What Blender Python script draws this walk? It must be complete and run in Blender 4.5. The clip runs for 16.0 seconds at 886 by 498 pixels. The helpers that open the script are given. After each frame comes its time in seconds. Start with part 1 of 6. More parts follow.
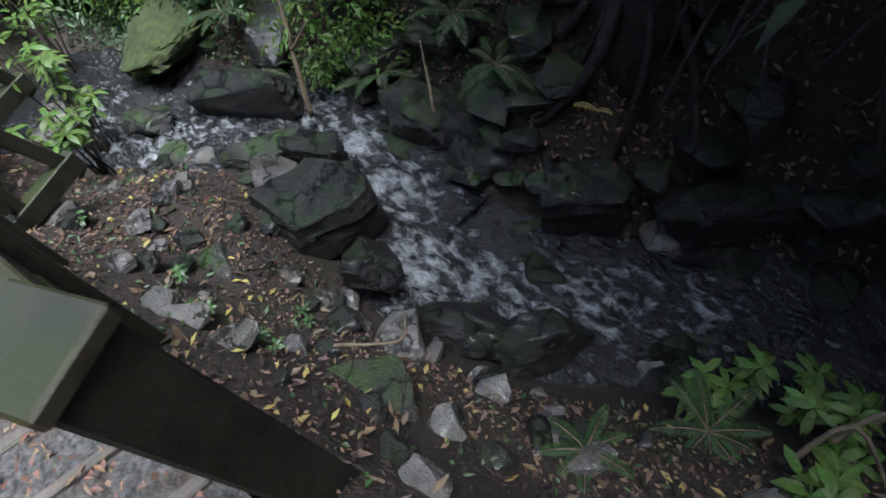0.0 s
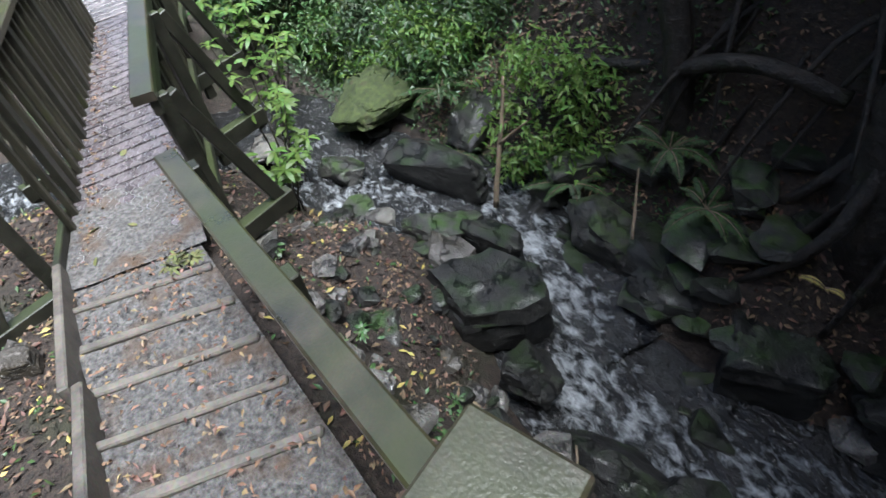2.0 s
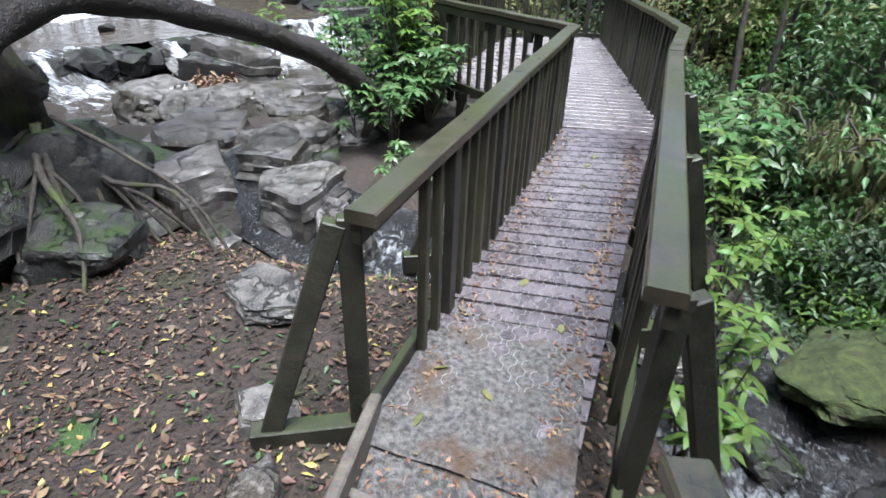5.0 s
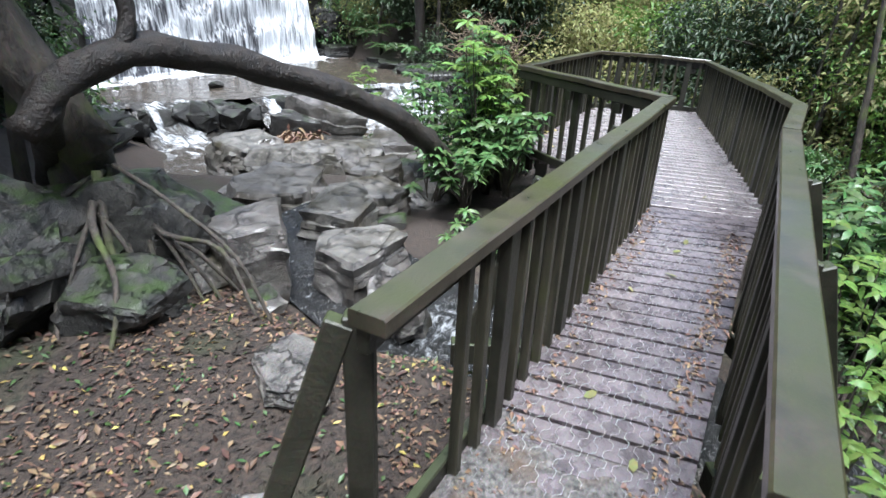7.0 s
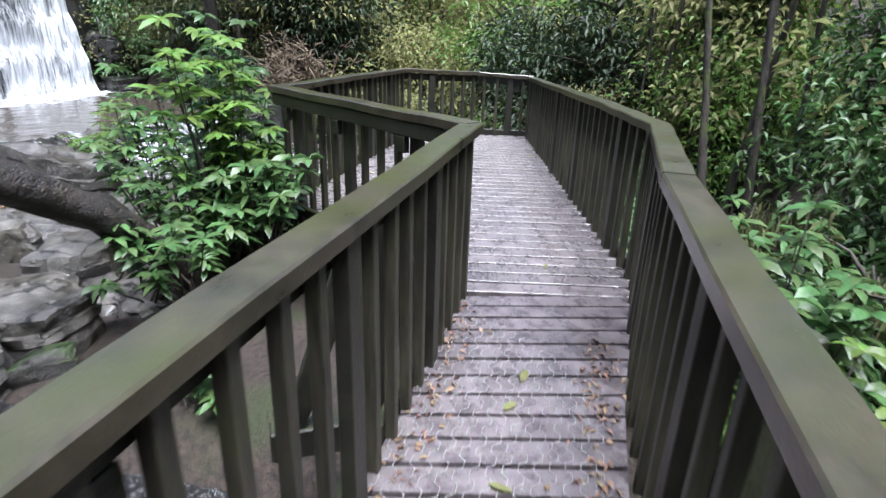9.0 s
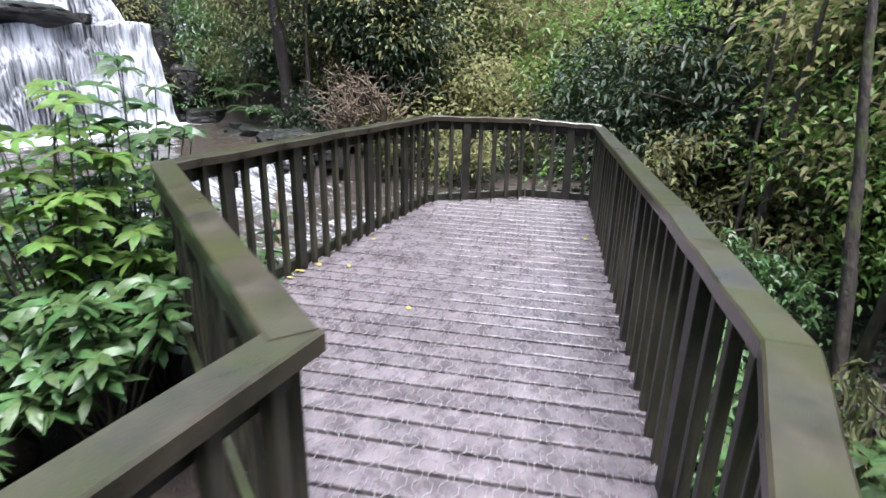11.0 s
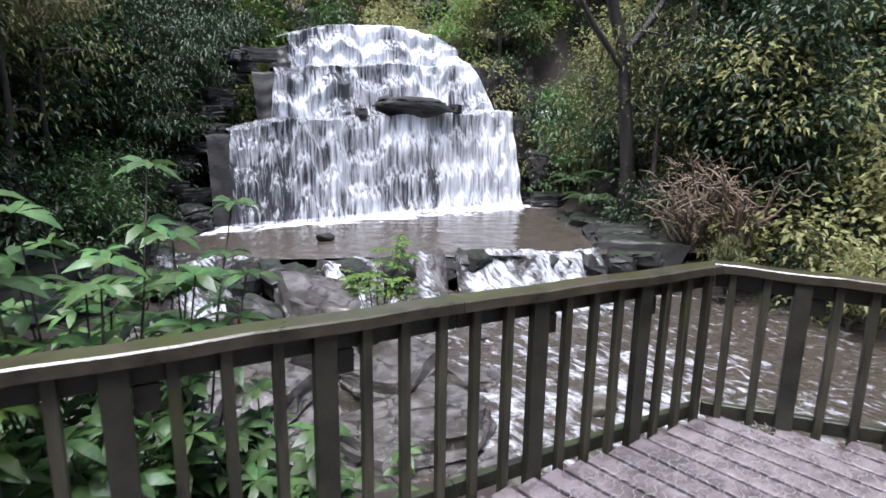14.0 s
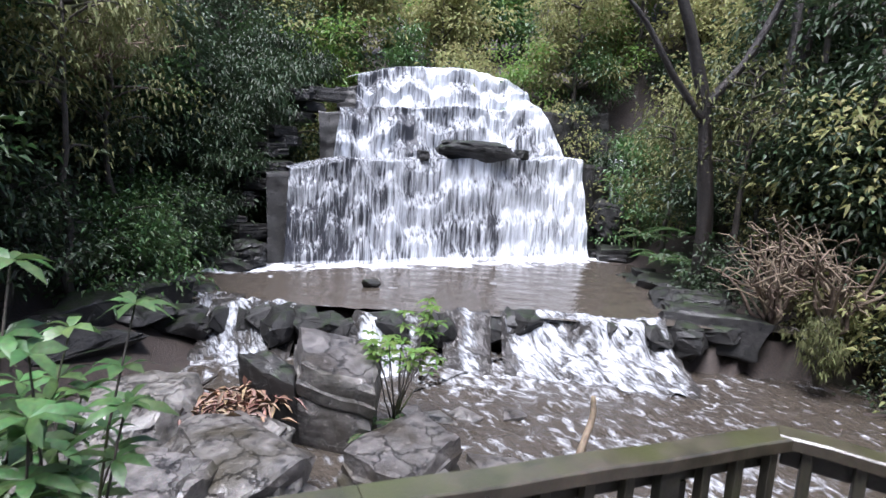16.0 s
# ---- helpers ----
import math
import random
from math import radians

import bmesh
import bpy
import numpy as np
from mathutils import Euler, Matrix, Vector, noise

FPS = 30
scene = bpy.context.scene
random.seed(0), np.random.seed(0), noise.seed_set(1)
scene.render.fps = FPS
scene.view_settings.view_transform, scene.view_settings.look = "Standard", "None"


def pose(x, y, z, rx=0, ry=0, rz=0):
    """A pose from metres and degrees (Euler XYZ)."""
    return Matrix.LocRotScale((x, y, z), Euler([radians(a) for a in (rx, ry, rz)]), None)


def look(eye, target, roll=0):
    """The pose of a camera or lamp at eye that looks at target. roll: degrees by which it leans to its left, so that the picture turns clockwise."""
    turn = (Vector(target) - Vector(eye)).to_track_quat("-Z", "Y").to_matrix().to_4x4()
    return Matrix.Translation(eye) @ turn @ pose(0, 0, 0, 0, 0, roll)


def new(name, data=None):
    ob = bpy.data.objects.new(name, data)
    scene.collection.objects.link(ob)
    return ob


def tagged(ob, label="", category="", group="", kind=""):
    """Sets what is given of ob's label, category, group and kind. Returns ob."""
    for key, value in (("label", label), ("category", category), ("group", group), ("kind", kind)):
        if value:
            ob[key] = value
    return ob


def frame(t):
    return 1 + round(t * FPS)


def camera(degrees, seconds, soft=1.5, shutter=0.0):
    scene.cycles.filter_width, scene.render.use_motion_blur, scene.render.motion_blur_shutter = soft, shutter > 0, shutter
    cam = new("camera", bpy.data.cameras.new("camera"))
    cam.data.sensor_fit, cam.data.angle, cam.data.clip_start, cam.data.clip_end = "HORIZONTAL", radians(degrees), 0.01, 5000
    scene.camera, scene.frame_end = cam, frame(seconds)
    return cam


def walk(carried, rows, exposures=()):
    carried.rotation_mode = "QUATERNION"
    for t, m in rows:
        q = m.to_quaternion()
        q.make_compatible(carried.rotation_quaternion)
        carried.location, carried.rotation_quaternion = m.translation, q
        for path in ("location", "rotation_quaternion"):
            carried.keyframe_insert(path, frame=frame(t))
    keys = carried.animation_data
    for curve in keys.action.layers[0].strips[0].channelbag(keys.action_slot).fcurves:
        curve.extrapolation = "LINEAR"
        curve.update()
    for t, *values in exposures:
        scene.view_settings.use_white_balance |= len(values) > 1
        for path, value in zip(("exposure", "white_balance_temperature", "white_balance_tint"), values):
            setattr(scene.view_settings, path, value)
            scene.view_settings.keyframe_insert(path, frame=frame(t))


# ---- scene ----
cam = camera(76.9, 16.0, shutter=0.4)
PATH = [
    (0, (2.058, 1.527, 2.118), (1.198, 2.235, 0.457), -19.6),
    (0.5, (1.885, 1.44, 2.21), (0.975, 2.15, 0.585), -16.9),
    (1, (1.629, 1.297, 2.262), (0.605, 1.982, 0.686), -13.9),
    (1.5, (1.564, 1.235, 2.266), (0.423, 1.942, 0.783), -12.3),
    (2, (1.518, 1.22, 2.283), (0.315, 1.912, 0.843), -11.1),
    (2.5, (1.418, 1.148, 2.277), (0.109, 1.788, 0.906), -8.1),
    (3, (1.235, 1.078, 2.265), (-0.206, 1.65, 1.002), -5.1),
    (3.5, (0.856, 1.051, 2.165), (-0.647, 1.552, 0.945), -2.7),
    (4, (0.317, 0.991, 2.007), (-1.336, 1.179, 0.898), -2.6),
    (4.5, (0.019, 0.94, 1.92), (-1.68, 0.906, 0.866), 0.2),
    (5, (-0.202, 0.901, 1.83), (-1.921, 0.766, 0.817), 1.9),
    (7.5, (-1.09, 1.019, 1.694), (-2.861, 0.571, 0.878), 2.4),
    (8, (-1.787, 1.162, 1.579), (-3.617, 0.929, 0.806), 1.2),
    (8.5, (-2.486, 1.352, 1.429), (-4.333, 1.35, 0.662), 2.0),
    (9, (-3.005, 1.433, 1.449), (-4.868, 1.48, 0.725), 1.9),
    (10.3, (-4.35, 1.76, 1.52), (-6.21, 1.6, 0.84), 1.4),
    (11.5, (-5.479, 2.38, 1.605), (-7.313, 1.94, 0.983), 0.8),
    (12, (-6.008, 2.49, 1.591), (-7.781, 1.8, 1.003), 0.0),
    (12.5, (-6.54, 2.459, 1.581), (-8.223, 1.529, 1.033), -0.6),
    (13, (-7.001, 2.344, 1.623), (-8.578, 1.221, 1.123), -0.0),
    (13.5, (-7.389, 2.319, 1.667), (-8.821, 1.0, 1.21), 0.9),
    (14, (-7.8, 2.206, 1.693), (-9.145, 0.785, 1.28), 0.8),
    (14.5, (-8.068, 2.139, 1.717), (-9.354, 0.653, 1.347), 1.1),
    (15, (-8.284, 2.052, 1.708), (-9.523, 0.515, 1.386), 1.8),
    (15.5, (-8.509, 2.003, 1.819), (-9.701, 0.426, 1.517), 2.5),
    (16, (-8.724, 1.916, 1.964), (-9.878, 0.31, 1.666), 3.3),
]
walk(cam, [(t, look(eye, target, roll)) for t, eye, target, roll in PATH],
     exposures=[(0, 1.27, 6100, 10), (1.0, 1.2, 6050, 11), (2, 1.5, 6200, 9), (3, 1.85, 6250, 8), (4, 2.02, 6250, 9), (5, 1.48, 6150, 11), (7.5, 1.5, 6200, 9), (9, 1.4, 6150, 13), (11.5, 1.27, 6250, 18), (13, 1.0, 6250, 18), (14, 1.07, 6250, 18), (16, 1.2, 6200, 19)])

# ---------------- light ----------------
world = bpy.data.worlds.new("world")
scene.world = world
world.use_nodes = True
wn = world.node_tree.nodes
sky = wn.new("ShaderNodeTexSky")
sky.sky_type = "NISHITA"
sky.sun_disc = False
sky.sun_elevation, sky.sun_rotation = radians(75), radians(63)
sky.air_density, sky.dust_density = 1.0, 3.0
wn["Background"].inputs[1].default_value = 0.105
world.node_tree.links.new(sky.outputs[0], wn["Background"].inputs[0])
sun_data = bpy.data.lights.new("sun", "SUN")
sun_data.energy, sun_data.angle, sun_data.color = 5.0, radians(36), (0.92, 0.965, 1.0)
sun = new("sun", sun_data)
sun.matrix_world = look((-4, 1, 26), (-10, -2, 0))

# ---------------- helpers ----------------
rng = np.random.default_rng(7)


def W(u, v, z=0.0):
    """The river's own axes: u across, v upstream from the platform."""
    return Vector((-8.72 - 0.5835 * v - 0.812 * u, 1.92 - 0.812 * v + 0.5835 * u, z))


def mesh_from(name, verts, faces, material=None, smooth=False):
    me = bpy.data.meshes.new(name)
    me.from_pydata(verts, [], faces)
    if material:
        me.materials.append(material)
    if smooth:
        me.polygons.foreach_set("use_smooth", [True] * len(me.polygons))
    me.update()
    return me


def part(name, bm, material, parent=None, label="", smooth=False):
    if isinstance(bm, bpy.types.Mesh):
        me = bm
        if material and not me.materials:
            me.materials.append(material)
    else:
        me = bpy.data.meshes.new(name)
        bm.normal_update()
        bm.to_mesh(me)
        bm.free()
        me.materials.append(material)
        if smooth:
            me.polygons.foreach_set("use_smooth", [True] * len(me.polygons))
    ob = new(name, me)
    if parent:
        ob.parent = parent
    if label:
        ob["label"] = label
    return ob


def empty(name, at, label, category, group="", kind=""):
    ob = new(name)
    ob.location = at
    ob.empty_display_size = 0.1
    return tagged(ob, label, category, group, kind)


def beam(bm, a, b, w, h, up=(0, 0, 1), bevel=0.006, wobble=0.0):
    """A board from a to b, w wide and h high, its top face up."""
    a, b = Vector(a), Vector(b)
    d = (b - a).normalized()
    side = d.cross(Vector(up))
    side = side.normalized() if side.length > 1e-4 else Vector((1, 0, 0))
    top = side.cross(d).normalized()
    rows = []
    for p in (a, b):
        rows.append([bm.verts.new(p + side * (w / 2 * i) + top * (h / 2 * k) + Vector([random.uniform(-wobble, wobble) for _ in range(3)]))
                     for i, k in ((-1, -1), (1, -1), (1, 1), (-1, 1))])
    made = [bm.faces.new(rows[0][::-1]), bm.faces.new(rows[1])]
    for i in range(4):
        made.append(bm.faces.new((rows[0][i], rows[0][(i + 1) % 4], rows[1][(i + 1) % 4], rows[1][i])))
    if bevel:
        edges = list({e for f in made for e in f.edges})
        bmesh.ops.bevel(bm, geom=edges, offset=bevel, segments=1, affect="EDGES")
    return bm


def tube_data(points, radii, sides=7):
    """Verts and faces of a tapered round limb along points."""
    verts, faces = [], []
    pts = [Vector(p) for p in points]
    for i, p in enumerate(pts):
        d = (pts[min(i + 1, len(pts) - 1)] - pts[max(i - 1, 0)]).normalized()
        s = d.cross(Vector((0.13, 0.21, 1))).normalized()
        t = s.cross(d)
        for k in range(sides):
            a = 2 * math.pi * k / sides
            r = radii[i] * (1 + 0.14 * math.sin(3 * a + i * 1.7))
            verts.append(p + (s * math.cos(a) + t * math.sin(a)) * r)
    for i in range(len(pts) - 1):
        for k in range(sides):
            k2 = (k + 1) % sides
            faces.append((i * sides + k, i * sides + k2, (i + 1) * sides + k2, (i + 1) * sides + k))
    faces.append(tuple(range(sides))[::-1])
    faces.append(tuple(range((len(pts) - 1) * sides, len(pts) * sides)))
    return verts, faces


def join_data(chunks):
    verts, faces, n = [], [], 0
    for v, f in chunks:
        verts += v
        faces += [tuple(i + n for i in q) for q in f]
        n += len(v)
    return verts, faces


# ---------------- materials ----------------
def material(name, base, other, scale=6.0, rough=0.7, bump=0.3, stretch=(1, 1, 1), fine=40.0, third=None, third_at=(0.55, 0.7), third_scale=2.0,
             spec=0.5, vary=0.0, coat=0.0, transl=0.0, up_only=False, cracks=0.0):
    m = bpy.data.materials.new(name)
    m.use_nodes = True
    nt = m.node_tree
    n, l = nt.nodes, nt.links
    b = n["Principled BSDF"]
    tc = n.new("ShaderNodeTexCoord")
    mp = n.new("ShaderNodeMapping")
    mp.inputs["Scale"].default_value = stretch
    geo = n.new("ShaderNodeNewGeometry")
    l.new(geo.outputs["Position"], mp.inputs["Vector"])
    n1 = n.new("ShaderNodeTexNoise")
    n1.inputs["Scale"].default_value, n1.inputs["Detail"].default_value, n1.inputs["Roughness"].default_value = scale, 6, 0.65
    n2 = n.new("ShaderNodeTexNoise")
    n2.inputs["Scale"].default_value, n2.inputs["Detail"].default_value = fine, 4
    l.new(mp.outputs[0], n1.inputs["Vector"])
    l.new(mp.outputs[0], n2.inputs["Vector"])
    ramp = n.new("ShaderNodeValToRGB")
    ramp.color_ramp.elements[0].position, ramp.color_ramp.elements[1].position = 0.35, 0.66
    ramp.color_ramp.elements[0].color, ramp.color_ramp.elements[1].color = (*base, 1), (*other, 1)
    l.new(n1.outputs["Fac"], ramp.inputs[0])
    mix = n.new("ShaderNodeMixRGB")
    mix.blend_type, mix.inputs[0].default_value = "OVERLAY", 0.45
    l.new(ramp.outputs[0], mix.inputs[1])
    l.new(n2.outputs["Color"], mix.inputs[2])
    hsv0 = n.new("ShaderNodeHueSaturation")
    l.new(mix.outputs[0], hsv0.inputs["Color"])
    hsv0.inputs["Saturation"].default_value = 0.9
    col = hsv0.outputs[0]
    if third:
        n3 = n.new("ShaderNodeTexNoise")
        n3.inputs["Scale"].default_value, n3.inputs["Detail"].default_value = third_scale, 7
        l.new(geo.outputs["Position"], n3.inputs["Vector"])
        r3 = n.new("ShaderNodeValToRGB")
        r3.color_ramp.elements[0].position, r3.color_ramp.elements[1].position = third_at
        if up_only:
            sep = n.new("ShaderNodeSeparateXYZ")
            l.new(geo.outputs["Normal"], sep.inputs[0])
            ma = n.new("ShaderNodeMath")
            ma.operation = "MULTIPLY_ADD"
            ma.inputs[1].default_value, ma.inputs[2].default_value = 0.35, -0.12
            l.new(sep.outputs[2], ma.inputs[0])
            ad = n.new("ShaderNodeMath")
            l.new(n3.outputs["Fac"], ad.inputs[0])
            l.new(ma.outputs[0], ad.inputs[1])
            l.new(ad.outputs[0], r3.inputs[0])
        else:
            l.new(n3.outputs["Fac"], r3.inputs[0])
        mx = n.new("ShaderNodeMixRGB")
        l.new(r3.outputs[0], mx.inputs[0])
        l.new(col, mx.inputs[1])
        mx.inputs[2].default_value = (*third, 1)
        col = mx.outputs[0]
    split = None
    if cracks:
        bend = n.new("ShaderNodeVectorMath")
        bend.operation = "MULTIPLY_ADD"
        bend.inputs[1].default_value = (0.35, 0.35, 0.35)
        l.new(n1.outputs["Color"], bend.inputs[0])
        l.new(geo.outputs["Position"], bend.inputs[2])
        vo = n.new("ShaderNodeTexVoronoi")
        vo.feature, vo.inputs["Scale"].default_value = "DISTANCE_TO_EDGE", cracks
        l.new(bend.outputs[0], vo.inputs["Vector"])
        split = n.new("ShaderNodeMapRange")
        split.inputs["From Max"].default_value, split.inputs["To Min"].default_value = 0.03, 0.5
        l.new(vo.outputs["Distance"], split.inputs[0])
        mc = n.new("ShaderNodeMixRGB")
        mc.blend_type, mc.inputs[0].default_value = "MULTIPLY", 1.0
        l.new(col, mc.inputs[1])
        l.new(split.outputs[0], mc.inputs[2])
        n4 = n.new("ShaderNodeTexNoise")
        n4.inputs["Scale"].default_value, n4.inputs["Detail"].default_value = 17, 5
        l.new(geo.outputs["Position"], n4.inputs["Vector"])
        r4 = n.new("ShaderNodeMapRange")
        r4.inputs["From Min"].default_value, r4.inputs["From Max"].default_value, r4.inputs["To Max"].default_value = 0.62, 0.7, 0.55
        l.new(n4.outputs["Fac"], r4.inputs[0])
        ml = n.new("ShaderNodeMixRGB")
        l.new(r4.outputs[0], ml.inputs[0])
        l.new(mc.outputs[0], ml.inputs[1])
        ml.inputs[2].default_value = (*[min(0.3, c * 1.7) for c in other], 1)
        col = ml.outputs[0]
    if vary:
        oi = n.new("ShaderNodeObjectInfo")
        isl = geo.outputs["Random Per Island"]
        ad = n.new("ShaderNodeMath")
        l.new(oi.outputs["Random"], ad.inputs[0])
        l.new(isl, ad.inputs[1])
        mr = n.new("ShaderNodeMapRange")
        mr.inputs["From Max"].default_value = 2.0
        mr.inputs["To Min"].default_value, mr.inputs["To Max"].default_value = 1 - vary, 1 + vary
        l.new(ad.outputs[0], mr.inputs[0])
        hv = n.new("ShaderNodeHueSaturation")
        l.new(col, hv.inputs["Color"])
        l.new(mr.outputs[0], hv.inputs["Value"])
        mh = n.new("ShaderNodeMapRange")
        mh.inputs["To Min"].default_value, mh.inputs["To Max"].default_value = 0.5 - vary * 0.06, 0.5 + vary * 0.06
        l.new(isl, mh.inputs[0])
        l.new(mh.outputs[0], hv.inputs["Hue"])
        col = hv.outputs[0]
    l.new(col, b.inputs["Base Color"])
    rr = n.new("ShaderNodeMapRange")
    rr.inputs["To Min"].default_value, rr.inputs["To Max"].default_value = max(0.05, rough - 0.18), min(1, rough + 0.15)
    l.new(n1.outputs["Fac"], rr.inputs[0])
    l.new(rr.outputs[0], b.inputs["Roughness"])
    b.inputs["Specular IOR Level"].default_value = spec
    b.inputs["Coat Weight"].default_value = coat
    b.inputs["Coat Roughness"].default_value = 0.15
    if bump:
        bp = n.new("ShaderNodeBump")
        bp.inputs["Strength"].default_value, bp.inputs["Distance"].default_value = bump, 0.03
        ad = n.new("ShaderNodeMath")
        ad.operation = "MULTIPLY_ADD"
        l.new(n2.outputs["Fac"], ad.inputs[0])
        ad.inputs[1].default_value = 0.4
        l.new(n1.outputs["Fac"], ad.inputs[2])
        l.new(ad.outputs[0], bp.inputs["Height"])
        if split:
            deep = n.new("ShaderNodeMath")
            l.new(ad.outputs[0], deep.inputs[0])
            l.new(split.outputs[0], deep.inputs[1])
            l.new(deep.outputs[0], bp.inputs["Height"])
        l.new(bp.outputs[0], b.inputs["Normal"])
    if transl:
        tr = n.new("ShaderNodeBsdfTranslucent")
        l.new(col, tr.inputs[0])
        ms = n.new("ShaderNodeMixShader")
        ms.inputs[0].default_value = transl
        l.new(b.outputs[0], ms.inputs[1])
        l.new(tr.outputs[0], ms.inputs[2])
        l.new(ms.outputs[0], n["Material Output"].inputs[0])
    return m


RAIL = material("rail_wood", (0.011, 0.011, 0.007), (0.03, 0.028, 0.018), 5, 0.5, 0.25, (1, 1, 1), 60, third=(0.035, 0.043, 0.014), third_at=(0.55, 0.8), third_scale=3, vary=0.15, up_only=True)
CAP = material("handrail_wood", (0.026, 0.023, 0.014), (0.072, 0.058, 0.038), 6, 0.34, 0.12, (1, 1, 1), 120, third=(0.042, 0.047, 0.013), third_at=(0.56, 0.9), third_scale=3.5, vary=0.15, coat=0.4, up_only=True)
BALU = material("baluster_wood", (0.014, 0.013, 0.008), (0.055, 0.048, 0.03), 5, 0.5, 0.35, (4, 4, 0.5), 70, third=(0.045, 0.048, 0.016), third_at=(0.56, 0.8), third_scale=4, vary=0.35)
PLANK = material("deck_plank_wood", (0.068, 0.055, 0.058), (0.17, 0.142, 0.146), 9, 0.3, 0.5, (1, 1, 1), 110, third=(0.055, 0.044, 0.042), third_at=(0.52, 0.8), third_scale=3.2, vary=0.3, coat=0.4)
WIRE = material("galvanised_wire", (0.24, 0.23, 0.23), (0.36, 0.35, 0.35), 30, 0.35, 0, spec=0.8)
STEP = material("step_timber", (0.06, 0.05, 0.042), (0.13, 0.11, 0.09), 6, 0.7, 0.35, (1, 1, 1), 60, vary=0.15)
GRAVEL = material("step_gravel", (0.045, 0.042, 0.04), (0.2, 0.185, 0.175), 38, 0.75, 1.0, (1, 1, 1), 130, third=(0.1, 0.06, 0.035), third_at=(0.5, 0.75), third_scale=5)
SOIL = material("leaf_litter_soil", (0.012, 0.008, 0.006), (0.055, 0.036, 0.025), 26, 0.7, 1.0, (1, 1, 1), 110, third=(0.024, 0.034, 0.01), third_at=(0.56, 0.74), third_scale=1.1)
ROCK = material("wet_grey_rock", (0.034, 0.031, 0.028), (0.165, 0.15, 0.135), 6, 0.42, 1.0, (1, 1, 1.8), 75, third=(0.04, 0.033, 0.022), third_at=(0.5, 0.64), third_scale=1.7, coat=0.25, vary=0.35, cracks=2.2)
MOSSROCK = material("mossy_wet_rock", (0.01, 0.01, 0.009), (0.05, 0.046, 0.04), 9, 0.5, 1.0, (1, 1, 1), 110, third=(0.026, 0.05, 0.007), third_at=(0.6, 0.82), third_scale=7, coat=0.15, vary=0.25, up_only=True, cracks=3.0)
# wet rock with part of the bank's shade put into its near-black colour
DARKROCK = material("shade_dark_wet_rock", (0.005, 0.005, 0.005), (0.026, 0.024, 0.021), 8, 0.5, 1.0, (1, 1, 1.6), 100, third=(0.014, 0.026, 0.006), third_at=(0.66, 0.86), third_scale=5, coat=0.12, spec=0.35, vary=0.2, up_only=True, cracks=2.6)
MOSSY = material("thick_green_moss", (0.02, 0.03, 0.006), (0.062, 0.085, 0.016), 14, 0.9, 1.0, (1, 1, 1), 90, third=(0.05, 0.032, 0.02), third_at=(0.6, 0.74), third_scale=5)
BARK = material("mossy_bark", (0.025, 0.02, 0.015), (0.08, 0.065, 0.05), 12, 0.8, 1.0, (1, 1, 0.35), 60, third=(0.06, 0.08, 0.018), third_at=(0.55, 0.7), third_scale=3)
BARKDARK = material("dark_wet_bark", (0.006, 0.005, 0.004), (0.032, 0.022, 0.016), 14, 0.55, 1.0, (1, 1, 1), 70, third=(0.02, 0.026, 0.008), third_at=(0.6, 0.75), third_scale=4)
LEAF = material("glossy_green_leaf", (0.034, 0.085, 0.02), (0.085, 0.17, 0.042), 9, 0.42, 0.1, fine=60, vary=0.42, transl=0.3, spec=0.5)
# bright green of saplings, raised further to stand for light on distant trees
LEAFBRIGHT = material("lit_bright_green_leaf", (0.085, 0.17, 0.02), (0.16, 0.28, 0.045), 9, 0.45, 0.1, fine=60, vary=0.35, transl=0.45, spec=0.4)
# shaded copy of the leaf green: forest and gorge shade is in the colour
LEAFSHADE = material("shade_dark_forest_leaf", (0.018, 0.038, 0.014), (0.05, 0.082, 0.034), 3, 0.5, 0.1, fine=40, vary=0.5, transl=0.2, spec=0.35)
# olive foliage colour, lightened to paint in the bright haze of the background
LEAFOLIVE = material("haze_lightened_olive_foliage", (0.15, 0.165, 0.05), (0.31, 0.3, 0.115), 3, 0.65, 0.1, fine=40, vary=0.4, transl=0.45, spec=0.3)
FERN = material("fern_frond", (0.022, 0.06, 0.013), (0.06, 0.125, 0.026), 8, 0.5, 0.1, fine=50, vary=0.35, transl=0.35)
DRY = material("dry_brown_twig", (0.11, 0.075, 0.045), (0.22, 0.16, 0.1), 10, 0.8, 0.4, fine=60, vary=0.3)
MOSS = material("hanging_moss", (0.09, 0.1, 0.03), (0.17, 0.18, 0.06), 12, 0.9, 0.3, fine=60, vary=0.3, transl=0.2)
FALLEN = material("fallen_yellow_leaf", (0.28, 0.2, 0.03), (0.4, 0.33, 0.06), 8, 0.6, 0.1, fine=40, vary=0.3)
FALLENB = material("fallen_brown_leaf", (0.06, 0.03, 0.016), (0.21, 0.115, 0.06), 8, 0.6, 0.1, fine=40, vary=0.5)


